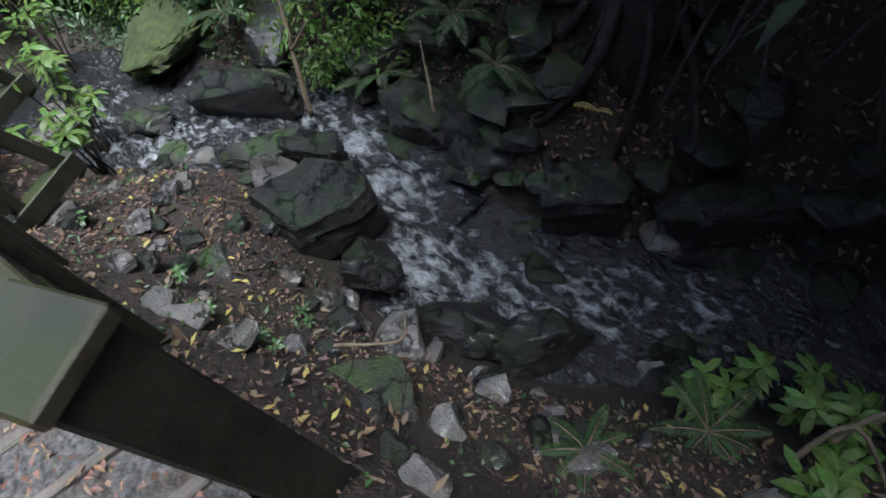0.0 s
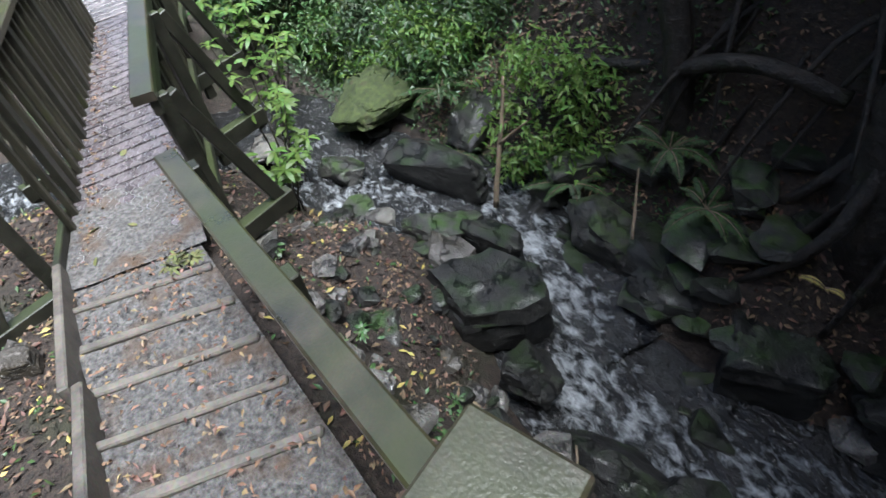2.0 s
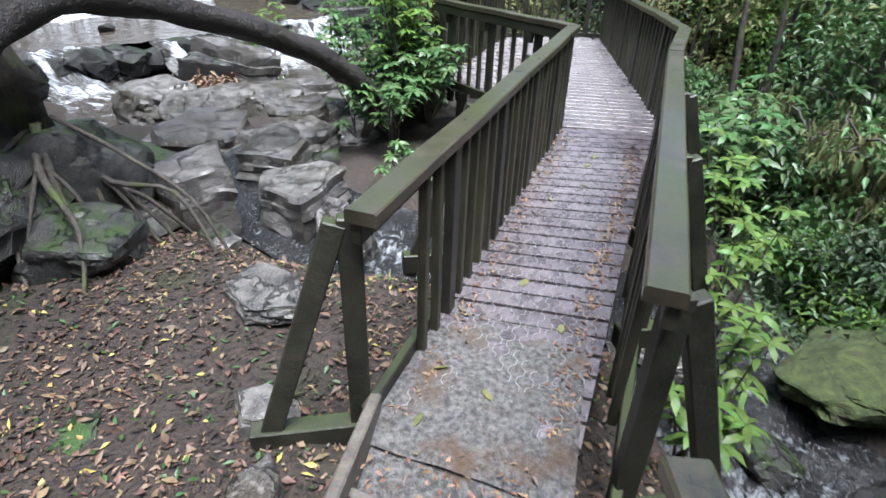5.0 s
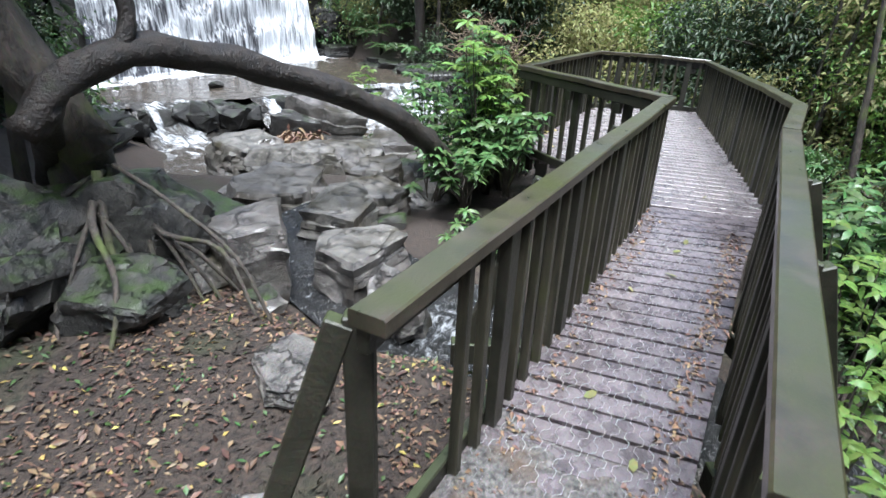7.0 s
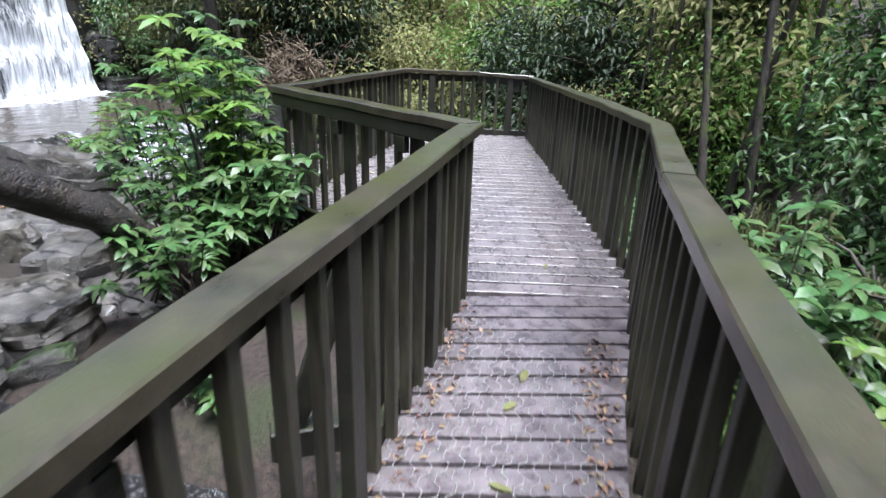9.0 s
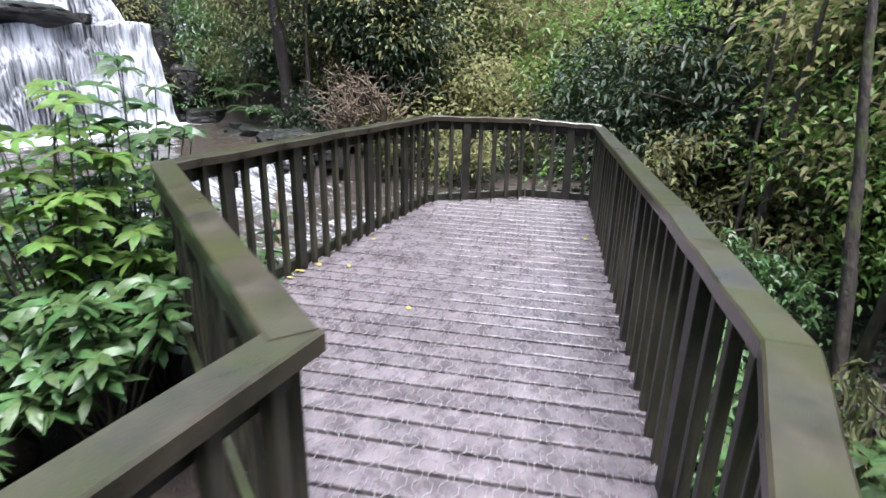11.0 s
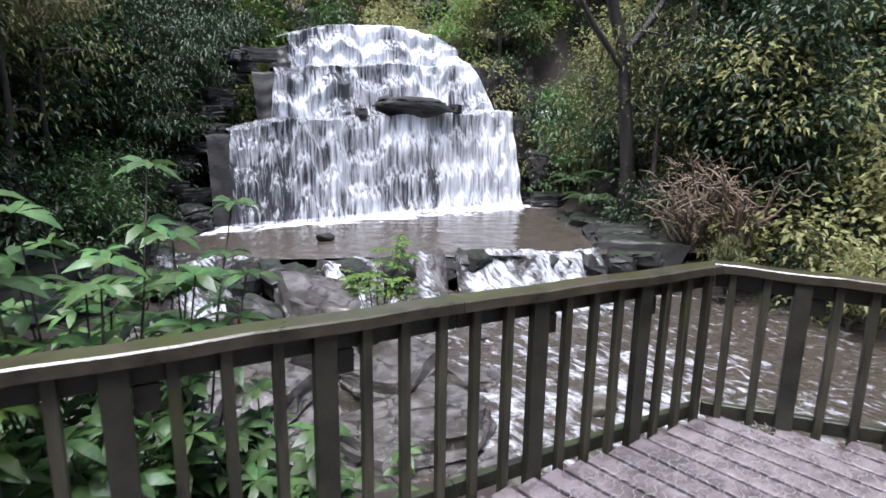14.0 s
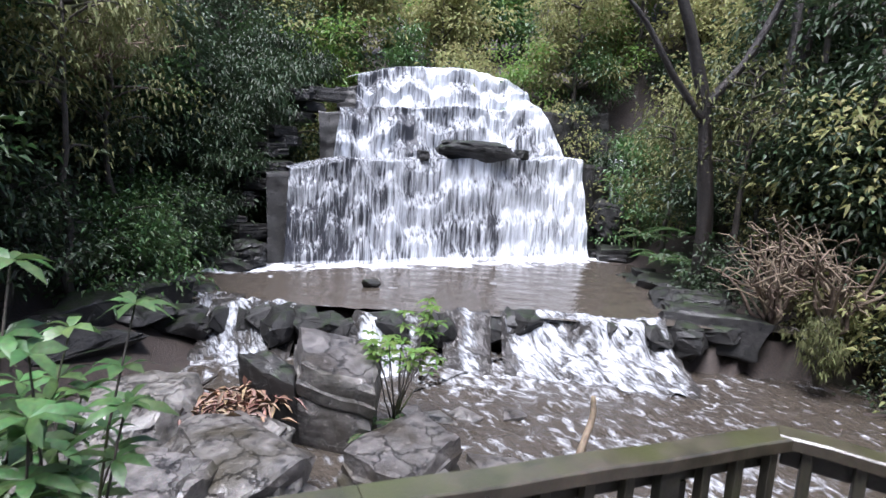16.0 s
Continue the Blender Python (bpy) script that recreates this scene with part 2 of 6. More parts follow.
def water_material(name, deep, foam_amount, foam_scale, stretch, foam_rough=0.7, flow_bump=0.5, soft_foam=0.18):
    """Brown clear water with streaks of white foam."""
    m = bpy.data.materials.new(name)
    m.use_nodes = True
    nt = m.node_tree
    n, l = nt.nodes, nt.links
    b = n["Principled BSDF"]
    geo = n.new("ShaderNodeNewGeometry")
    mp = n.new("ShaderNodeMapping")
    mp.vector_type = "POINT"
    mp.inputs["Rotation"].default_value = (0, 0, stretch[3])
    mp.inputs["Scale"].default_value = stretch[:3]
    l.new(geo.outputs["Position"], mp.inputs[0])
    n1 = n.new("ShaderNodeTexNoise")
    n1.inputs["Scale"].default_value, n1.inputs["Detail"].default_value, n1.inputs["Roughness"].default_value = foam_scale, 8, 0.62
    n1.inputs["Distortion"].default_value = 0.4
    l.new(mp.outputs[0], n1.inputs["Vector"])
    at = n.new("ShaderNodeAttribute")
    at.attribute_name = "foam"
    ad = n.new("ShaderNodeMath")
    l.new(n1.outputs["Fac"], ad.inputs[0])
    l.new(at.outputs["Fac"], ad.inputs[1])
    r = n.new("ShaderNodeValToRGB")
    r.color_ramp.elements[0].position, r.color_ramp.elements[1].position = 0.71 - soft_foam / 2 - foam_amount, 0.71 + soft_foam / 2 - foam_amount
    l.new(ad.outputs[0], r.inputs[0])
    mx = n.new("ShaderNodeMixRGB")
    l.new(r.outputs[0], mx.inputs[0])
    mx.inputs[1].default_value, mx.inputs[2].default_value = (*deep, 1), (0.85, 0.88, 0.92, 1)
    l.new(mx.outputs[0], b.inputs["Base Color"])
    mr = n.new("ShaderNodeMapRange")
    mr.inputs["To Min"].default_value, mr.inputs["To Max"].default_value = 0.08, foam_rough
    l.new(r.outputs[0], mr.inputs[0])
    l.new(mr.outputs[0], b.inputs["Roughness"])
    n2 = n.new("ShaderNodeTexNoise")
    n2.inputs["Scale"].default_value, n2.inputs["Detail"].default_value = foam_scale * 1.8, 5
    l.new(mp.outputs[0], n2.inputs["Vector"])
    ad2 = n.new("ShaderNodeMath")
    l.new(n2.outputs["Fac"], ad2.inputs[0])
    l.new(r.outputs[0], ad2.inputs[1])
    bp = n.new("ShaderNodeBump")
    bp.inputs["Strength"].default_value, bp.inputs["Distance"].default_value = flow_bump, 0.06
    l.new(ad2.outputs[0], bp.inputs["Height"])
    l.new(bp.outputs[0], b.inputs["Normal"])
    return m


POOL = water_material("brown_river_water", (0.058, 0.048, 0.038), -0.02, 1.6, (1.0, 1.0, 1.0, 0.6))
BROOKW = water_material("clear_brook_water", (0.014, 0.014, 0.014), -0.075, 12.0, (0.6, 1.0, 1.0, 0.25), flow_bump=1.0, soft_foam=0.36)
FALLW = water_material("white_falling_water", (0.035, 0.036, 0.042), 0.1, 11.0, (1.0, 1.0, 0.085, 0.0), flow_bump=1.0, soft_foam=0.34)
CASCW = water_material("tumbling_cascade_water", (0.03, 0.027, 0.024), 0.085, 9.0, (1.4, 0.45, 0.35, 0.62), flow_bump=1.0, soft_foam=0.4)
RIVERW = water_material("brown_riffle_water", (0.044, 0.036, 0.028), -0.085, 5.0, (1.2, 0.7, 1.0, 0.5), flow_bump=1.0, soft_foam=0.44)

# ---------------- ground and water ----------------
BROOK = [(-5.6, -2.2, -0.45), (-4.6, -0.5, -0.62), (-4.4, 1.2, -0.85), (-4.0, 2.6, -0.98), (-2.8, 2.75, -1.02), (-1.7, 3.35, -1.05), (-0.5, 3.35, -1.1),
         (0.3, 2.85, -1.2), (1.2, 3.02, -1.32), (2.2, 3.5, -1.42), (4.5, 4.1, -1.8), (9, 5.0, -2.6)]
RIVER = [W(0, 24), W(0, 17), W(0, 11), W(-0.3, 8), Vector((-14.5, -3.6, 0)), Vector((-18.5, -0.8, 0)), Vector((-26, 3.5, 0)), Vector((-40, 9, 0))]


def sstep(a, b, x):
    t = np.clip((x - a) / (b - a), 0, 1)
    return t * t * (3 - 2 * t)


def to_line(x, y, pts):
    """Distance to a polyline, and how far along it (in points) the nearest place is."""
    best, along = np.full(np.shape(x), 1e9), np.zeros(np.shape(x))
    for i in range(len(pts) - 1):
        ax, ay, bx, by = pts[i][0], pts[i][1], pts[i + 1][0], pts[i + 1][1]
        dx, dy = bx - ax, by - ay
        s = np.clip(((x - ax) * dx + (y - ay) * dy) / (dx * dx + dy * dy), 0, 1)
        d = np.hypot(x - ax - s * dx, y - ay - s * dy)
        along = np.where(d < best, i + s, along)
        best = np.minimum(d, best)
    return best, along


def rough_noise(x, y, k=1.0):
    return (np.sin(1.7 * x * k + 1.3 * np.sin(2.1 * y * k)) + np.sin(2.3 * y * k + 1.1 * np.sin(1.9 * x * k)) + 0.5 * np.sin(5.1 * x * k + 4.3 * y * k)) / 2.5


def uv_of(x, y):
    dx, dy = x + 8.72, y - 1.92
    return -0.812 * dx + 0.5835 * dy, -0.5835 * dx - 0.812 * dy


def height(x, y):
    x, y = np.asarray(x, float), np.asarray(y, float)
    base = -0.28 + 0.2 * np.clip(x + 2.1, 0, 9) - 0.1 * np.clip(-x - 3.2, 0, 6)
    base = base - (0.2 * np.clip(x + 2.1, 0, 9) + 0.3) * sstep(1.32, 1.9, y) * sstep(-6, -3, x)
    base = base + 0.05 * rough_noise(x, y, 1.3)
    u, v = uv_of(x, y)
    # banks that climb into the forest
    dr, _ = to_line(x, y, RIVER)
    right = np.clip(y - 4.6 - 0.12 * np.clip(-x - 6, 0, 30), 0, 40)
    base = base - 0.9 * sstep(2.6, 4.0, y) * sstep(-2, -5, x)
    base = base + 0.75 * np.clip(right, 0, 14)
    left = np.clip(-u - 6.6, 0, 30) * sstep(2, 7, v)
    base = base + 1.3 * np.clip(left, 0, 9)
    far = np.clip(u - 6.3, 0, 30) * sstep(8, 12, v)
    base = base + 1.0 * np.clip(far, 0, 9)
    base = base + 0.5 * np.clip(-y - 5.5, 0, 12) * sstep(-6, -2.5, x)
    # river basin
    bed = np.where(v > 10.6, -1.12, -1.85)
    width = 4.6 + 0.6 * rough_noise(x, y, 0.4)
    near = sstep(width - 1.2, width + 1.5, dr)
    h = bed * (1 - near) + base * near
    # brook
    db, al = to_line(x, y, BROOK)
    zb = np.interp(al, range(len(BROOK)), [p[2] for p in BROOK]) - 0.12
    nb = sstep(0.35, 1.25, db)
    h = np.where(db < 2.0, zb * (1 - nb) + h * nb, h)
    # steep dark bank beyond the brook
    dark = sstep(4.1, 5.2, y) * sstep(-3.5, -0.5, x)
    h = h + 1.3 * dark
    # rise behind the falls
    h = h + sstep(19.5, 24, v) * 6.5 + 0.35 * np.clip(v - 24, 0, 60)
    return h + 0.03 * rough_noise(x, y, 4.1)


def ground_mesh():
    xs = np.unique(np.concatenate([np.linspace(-300, -45, 12), np.linspace(-45, -14, 70), np.linspace(-14, 5, 190), np.linspace(5, 20, 20), np.linspace(20, 300, 12)]))
    ys = np.unique(np.concatenate([np.linspace(-300, -35, 12), np.linspace(-35, -5, 70), np.linspace(-5, 7, 130), np.linspace(7, 30, 30), np.linspace(30, 300, 12)]))
    gx, gy = np.meshgrid(xs, ys)
    gz = height(gx, gy)
    n = len(xs)
    verts = np.stack([gx, gy, gz], -1).reshape(-1, 3).tolist()
    faces = [(j * n + i, j * n + i + 1, (j + 1) * n + i + 1, (j + 1) * n + i) for j in range(len(ys) - 1) for i in range(n - 1)]
    return mesh_from("ground", verts, faces, SOIL, True)


tagged(new("ground", ground_mesh()), "damp forest soil with brown leaf litter and moss", "ground", kind="structure")


def sheet(name, pts_z, half, material_, label, foam, step=0.09, tex=0.02):
    """A ribbon of water along a line, with ripples; foam(x, y, along) gives how white it is."""
    pts = [Vector(p) for p in pts_z]
    cum = [0]
    for a, b in zip(pts, pts[1:]):
        cum.append(cum[-1] + (b - a).length)
    rows = int(cum[-1] / step)
    cols = max(6, int(2 * half / step))
    verts, faces, white = [], [], []
    for i in range(rows + 1):
        s = cum[-1] * i / rows
        k = max(0, min(len(pts) - 2, int(np.searchsorted(cum, s)) - 1))
        f = (s - cum[k]) / (cum[k + 1] - cum[k])
        p = pts[k].lerp(pts[k + 1], f)
        d0 = (pts[k + 1] - pts[k]).to_2d().normalized()
        d1 = (pts[min(k + 2, len(pts) - 1)] - pts[k + 1 if k + 2 < len(pts) else k]).to_2d().normalized()
        d = d0.lerp(d1, f * 0.5 if k + 2 < len(pts) else 0)
        nrm = Vector((-d.y, d.x)).normalized()
        for j in range(cols + 1):
            w = half * (2 * j / cols - 1)
            q = p.to_2d() + nrm * w
            z = p.z + tex * rough_noise(q.x, q.y, 3.3) + 0.5 * tex * rough_noise(q.y, q.x, 7.7)
            verts.append((q.x, q.y, float(z)))
            white.append(foam(q.x, q.y, s / cum[-1]))
    m = cols + 1
    for i in range(rows):
        for j in range(cols):
            faces.append((i * m + j, i * m + j + 1, (i + 1) * m + j + 1, (i + 1) * m + j))
    me = mesh_from(name, verts, faces, material_, True)
    a = me.attributes.new("foam", "FLOAT", "POINT")
    a.data.foreach_set("value", np.array(white, np.float32))
    return tagged(new(name, me), label, "water", kind="structure")


def bump_at(x, y, spots):
    return max([1.25 * k * math.exp(-((x - a) ** 2 + (y - b) ** 2) / r ** 2) for a, b, r, k in spots] + [0])


# whiteness of foam and painted wet glints; spots past x = 1 lowered for shade
BROOK_WHITE = [(-2.3, 2.6, 0.5, 0.16), (-2.9, 2.5, 0.4, 0.1), (-1.3, 3.6, 0.35, 0.16), (-0.8, 3.45, 0.35, 0.18), (-0.3, 3.2, 0.35, 0.18), (0.25, 2.75, 0.4, 0.2), (0.7, 2.85, 0.3, 0.16), (1.4, 3.1, 0.4, 0.13), (2.0, 3.4, 0.4, 0.1), (0.95, 2.9, 0.3, 0.14), (-4.4, 0.0, 0.3, 0.15), (-3.4, 2.6, 0.5, 0.08), (-1.8, 3.2, 0.4, 0.1), (0.0, 3.0, 0.3, 0.12)]
sheet("water_brook", BROOK, 0.68, BROOKW, "clear shallow brook tumbling white over dark stones", lambda x, y, s: bump_at(x, y, BROOK_WHITE), 0.05, 0.035)


def pool_foam(x, y, s):
    u, v = uv_of(x, y)
    return 0.3 * math.exp(-((v - (16.2 + 0.47 * u)) / 0.8) ** 2) * (abs(u) < 6)


sheet("water_pool", [W(-0.4, 26, -0.88), W(-0.4, 10.6, -0.9)], 7.6, POOL, "shallow brown plunge pool below the falls", pool_foam, 0.16, 0.02)


def lower_foam_and_glints(x, y, s):
    u, v = uv_of(x, y)
    a = 0.17 * (abs(u) < 4.6) * math.exp(-((v - 9.3) / 0.9) ** 2) * (0.5 + 0.5 * math.sin(1.1 * u + 0.3)) ** 0.5 if v > 5 else 0
    # white riffle, plus noise streaks that paint sky highlights on the water
    b = 0.14 * math.exp(-((x + 13.6) ** 2 / 9 + (y + 0.9) ** 2 / 5)) + 0.08 * noise.noise(Vector((x * 0.9, y * 0.9, 3)))
    c = 0.2 * math.exp(-((x + 7.4) ** 2 / 2 + (y + 4.6) ** 2 / 1.5))
    return max(a, b, c)


sheet("water_river", [W(-1.5, 10.9, -1.55), W(-0.6, 8, -1.58), Vector((-14.5, -3.2, -1.62)), Vector((-18.5, -0.3, -1.8)), Vector((-26, 4.0, -2.0)), Vector((-40, 9, -2.4))], 6.5, RIVERW,
      "brown river running past the platform with white riffles and painted sky glints", lower_foam_and_glints, 0.15, 0.045)


# ---------------- rocks ----------------
def rock_data(sx, sy, sz, seed, flat=0.0, detail=3, chunk=0.5):
    """A broken angular boulder: the hull of a few random points, cut finer and roughened."""
    r = random.Random(seed)
    bm = bmesh.new()
    top = flat if flat else 0.85
    for k in range(18):
        p = Vector((r.gauss(0, 1), r.gauss(0, 1), r.gauss(0, 0.8))).normalized() * r.uniform(0.85, 1.1)
        p.z = min(p.z, top + 0.12 * p.x * r.random())
        bm.verts.new(p)
    hull = bmesh.ops.convex_hull(bm, input=bm.verts)
    loose = [v for v in bm.verts if not v.link_faces]
    bmesh.ops.delete(bm, geom=loose, context="VERTS")
    bmesh.ops.bevel(bm, geom=list(bm.edges), offset=0.03, segments=1, affect="EDGES")
    bmesh.ops.triangulate(bm, faces=bm.faces)
    for _ in range(max(1, detail - 2)):
        long = [e for e in bm.edges if e.calc_length() > (0.5 if detail < 3 else 0.16)]
        bmesh.ops.subdivide_edges(bm, edges=long, cuts=1 if detail < 3 else 2)
        bmesh.ops.triangulate(bm, faces=[f for f in bm.faces if len(f.verts) > 3])
    off = Vector((seed * 3.1, seed * 1.7, 0))
    for v in bm.verts:
        p = v.co
        lay = (p.z * 3.2 + 0.7 * noise.noise(p * 1.3 + off)) % 1
        p = p * (1 + 0.09 * noise.noise(p * 1.7 + off) + 0.08 * noise.noise(Vector((p.x * 2.5, p.y * 2.5, p.z * 7)) + off) + 0.045 * noise.noise(p * 6 + off) - (0.06 if lay < 0.18 else 0))
        v.co = Vector((p.x * sx, p.y * sy, p.z * sz))
    return bm


def slab_data(sx, sy, sz, seed, lean=0.12):
    """A broken slab: an uneven many-cornered block with layered sides, chipped rims and a nearly flat top."""
    r = random.Random(seed * 7 + 3)
    n = r.randint(4, 7)
    corner = []
    for i in range(n):
        a = 2 * math.pi * (i + r.uniform(-0.42, 0.42)) / n
        k = r.uniform(0.72, 1.2)
        corner.append(Vector((math.cos(a) * k, math.sin(a) * k)))
    rim = []
    for i in range(n):
        for j in range(7):
            rim.append(corner[i].lerp(corner[(i + 1) % n], j / 7))
    off = Vector((seed * 3.7, seed * 1.9, seed * 0.6))
    dx, dy = r.uniform(-lean, lean), r.uniform(-lean, lean)
    rows = [(-1.0, 0.9), (-0.6, 1.03), (-0.3, 1.0), (0.0, 1.02), (0.25, 0.97), (0.3, 1.0), (0.52, 0.99), (0.57, 0.95), (0.82, 0.96), (0.94, 0.94), (1.0, 0.88), (1.02, 0.66), (1.03, 0.36)]
    verts, faces, m = [], [], len(rim)
    for i, (z, k) in enumerate(rows):
        for p in rim:
            q = Vector((p.x * k, p.y * k, z))
            if i < 10:
                w = 1 + 0.13 * noise.noise(Vector((q.x * 2, q.y * 2, q.z * 3)) + off) + 0.06 * noise.noise(q * 6 + off)
                q.x, q.y = q.x * w, q.y * w
            q.z += 0.16 * noise.noise(Vector((q.x * 1.6, q.y * 1.6, 0)) + off) + 0.06 * noise.noise(q * 6 + off)
            if z > 0.5:
                q.z += dx * q.x + dy * q.y
            verts.append((q.x * sx, q.y * sy, q.z * sz))
    for i in range(len(rows) - 1):
        for j in range(m):
            j2 = (j + 1) % m
            faces.append((i * m + j, i * m + j2, (i + 1) * m + j2, (i + 1) * m + j))
    verts.append((0, 0, (1.03 + 0.05 * noise.noise(off)) * sz))
    top = (len(rows) - 1) * m
    faces += [(top + j, top + (j + 1) % m, len(verts) - 1) for j in range(m)]
    faces.append(tuple(range(m))[::-1])
    return mesh_from("slab", verts, faces)


ROCK_COUNT = [0]


def rock(at, size, mat, label, turn=None, flat=0.55, detail=4, group="", tilt=(0, 0), sunk=None, name="boulder"):
    ROCK_COUNT[0] += 1
    seed = ROCK_COUNT[0]
    if 0 < flat <= 0.5 and detail >= 3 and mat is not MOSSROCK:
        bm = slab_data(size[0] * 0.58, size[1] * 0.58, size[2] * 0.5, seed)
    else:
        bm = rock_data(*[s / 1.35 for s in size], seed, flat, detail)
    ob = part(name, bm, mat, None, "", False)
    ob.data.polygons.foreach_set("use_smooth", [True] * len(ob.data.polygons))
    ob.data.set_sharp_from_angle(angle=radians(24))
    z = at[2] if len(at) > 2 else float(height(at[0], at[1])) + size[2] * 0.18
    ob.matrix_world = pose(at[0], at[1], z, tilt[0], tilt[1], turn if turn is not None else seed * 47 % 360)
    return tagged(ob, label, "rock", group)


# beside the brook
rock((-3.3, 3.5, -0.8), (0.68, 0.78, 0.5), MOSSY, "large boulder thick with yellow-green moss beside the brook", 30, 0.6)
rock((-1.2, 2.02, -0.78), (0.78, 0.5, 0.46), MOSSROCK, "green mossy rock on the leafy bank of the brook", 22, 0.5)
rock((-1.15, 1.76, -0.75), (0.36, 0.26, 0.3), MOSSROCK, "small grey mossy stone on the bank", 30, 0.6, group="bank stones")
rock((-0.65, 1.86, -0.72), (0.42, 0.34, 0.34), MOSSROCK, "small mossy stone on the bank", 80, 0.6, group="bank stones")
rock((-0.3, 1.5, -0.58), (0.28, 0.2, 0.2), ROCK, "small grey stone on the bank", 40, 0.6, group="bank stones")
rock((-0.46, 2.74, -0.92), (0.82, 0.66, 0.5), DARKROCK, "flat-topped dark wet slab standing in the brook", 25, 0.35)
rock((-1.06, 2.74, -0.98), (0.42, 0.3, 0.24), ROCK, "pale grey wet stone in the brook", 5, 0.4)
rock((-0.75, 2.3, -0.9), (0.4, 0.3, 0.3), DARKROCK, "dark broken stone beside the brook slab", 60, 0.4)
rock((-1.4, 2.93, -0.98), (0.5, 0.36, 0.4), MOSSROCK, "dark wet stone with moss in the brook", 50, 0.6)
rock((-0.95, 3.1, -1.0), (0.6, 0.3, 0.36), DARKROCK, "low brown wet rock beside the chute", 15, 0.4)
rock((-1.95, 3.25, -0.95), (0.85, 0.55, 0.5), DARKROCK, "dark rounded stone splitting the brook", 20, 0.7)
rock((-2.75, 2.74, -1.0), (0.42, 0.3, 0.28), MOSSROCK, "small round mossy stone in the brook", 0, 0.7)
rock((-3.5, 2.36, -0.92), (0.4, 0.32, 0.26), ROCK, "brown stone at the brook's edge", 0, 0.7)
rock((0.1, 2.5, -0.98), (0.32, 0.3, 0.36), DARKROCK, "round black wet stone in the brook", 0, 0.8)
rock((0.82, 2.52, -1.18), (0.6, 0.3, 0.32), DARKROCK, "black wet rock at the brook's edge", 15, 0.6)
rock((1.3, 2.66, -1.22), (0.55, 0.32, 0.32), DARKROCK, "black wet rock at the brook's edge", 40, 0.6)
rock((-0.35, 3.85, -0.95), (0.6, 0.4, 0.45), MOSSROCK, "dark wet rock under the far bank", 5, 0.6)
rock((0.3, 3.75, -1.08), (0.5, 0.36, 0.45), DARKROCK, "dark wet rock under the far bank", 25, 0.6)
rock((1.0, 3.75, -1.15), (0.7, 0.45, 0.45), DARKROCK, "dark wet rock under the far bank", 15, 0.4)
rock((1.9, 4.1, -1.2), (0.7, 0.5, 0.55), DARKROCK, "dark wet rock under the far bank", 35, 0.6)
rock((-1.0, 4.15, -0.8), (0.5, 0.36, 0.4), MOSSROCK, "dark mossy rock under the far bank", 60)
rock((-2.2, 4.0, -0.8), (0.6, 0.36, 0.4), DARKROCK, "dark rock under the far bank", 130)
rock((0.92, 1.6, -0.48), (0.75, 0.55, 0.16), MOSSROCK, "flat dark mossy slab lying in the litter", 20, 0.5)
for i in range(46):
    a = rng.uniform(0, 1)
    k = rng.uniform(3, 9.6)
    b0, b1 = Vector(BROOK[int(k)]), Vector(BROOK[int(k) + 1])
    p = b0.lerp(b1, k % 1) + Vector((rng.normal(0, 0.18), rng.choice([-1, 1]) * rng.uniform(0.25, 0.85), 0))
    s = rng.uniform(0.1, 0.26)
    rock((p.x, p.y, float(height(p.x, p.y)) + s * 0.25), (s * 1.3, s, s * 0.8), [DARKROCK, ROCK, MOSSROCK][i % 3], "small wet stone in the brook bed", group="brook stones", detail=2, name="stone")

for i in range(70):
    x, y = rng.uniform(-2.2, 2.6), rng.uniform(1.5, 2.35)
    s = rng.uniform(0.05, 0.15)
    rock((x, y, float(height(x, y)) + s * 0.2), (s * 1.4, s, s * 0.8), [ROCK, DARKROCK][i % 2], "small stone on the leafy bank", group="bank pebbles", detail=2, name="stone")
# bank stones, mostly in the rock colour darkened for shade
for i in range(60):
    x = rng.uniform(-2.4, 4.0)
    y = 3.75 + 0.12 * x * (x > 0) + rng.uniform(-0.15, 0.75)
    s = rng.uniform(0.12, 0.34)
    rock((x, y, float(height(x, y)) + s * 0.2), (s * 1.4, s, s * 0.8), [DARKROCK, DARKROCK, MOSSROCK][i % 3], "small stone coloured dark for the shaded bank", group="shaded bank stones", detail=2, name="stone")
# between the path and the river
rock((-2.0, -0.05, -0.2), (0.36, 0.22, 0.16), ROCK, "grey slab half buried beside the bridge", 70, 0.4)
rock((-1.5, 0.12, -0.1), (0.3, 0.18, 0.14), ROCK, "flat grey stone set in the path edge", 15, 0.4)
rock((-3.0, -0.45, -0.25), (0.55, 0.42, 0.14), ROCK, "flat pale grey stone beside the bridge", 40, 0.4)
rock((-4.35, -1.55, -0.3), (0.85, 0.75, 0.75), ROCK, "tall grey block with fallen leaves against it", 12, 0.5)
rock((-4.85, -0.85, -0.5), (0.95, 0.8, 0.55), ROCK, "large wet grey boulder beside the small chute", 30, 0.45)
rock((-4.3, -0.3, -0.55), (0.5, 0.36, 0.5), ROCK, "tilted grey slab with a thread of water over it", 60, 0.4, tilt=(20, 15))
rock((-5.75, -1.45, -0.5), (1.15, 0.8, 0.55), ROCK, "flat-topped pale grey river boulder", 25, 0.4)
rock((-6.5, -1.35, -0.55), (1.0, 0.7, 0.5), ROCK, "flat-topped pale grey river boulder", 60, 0.4)
rock((-6.6, -2.6, -0.7), (1.5, 1.0, 0.6), ROCK, "broad grey slab sloping into the river", 30, 0.35)
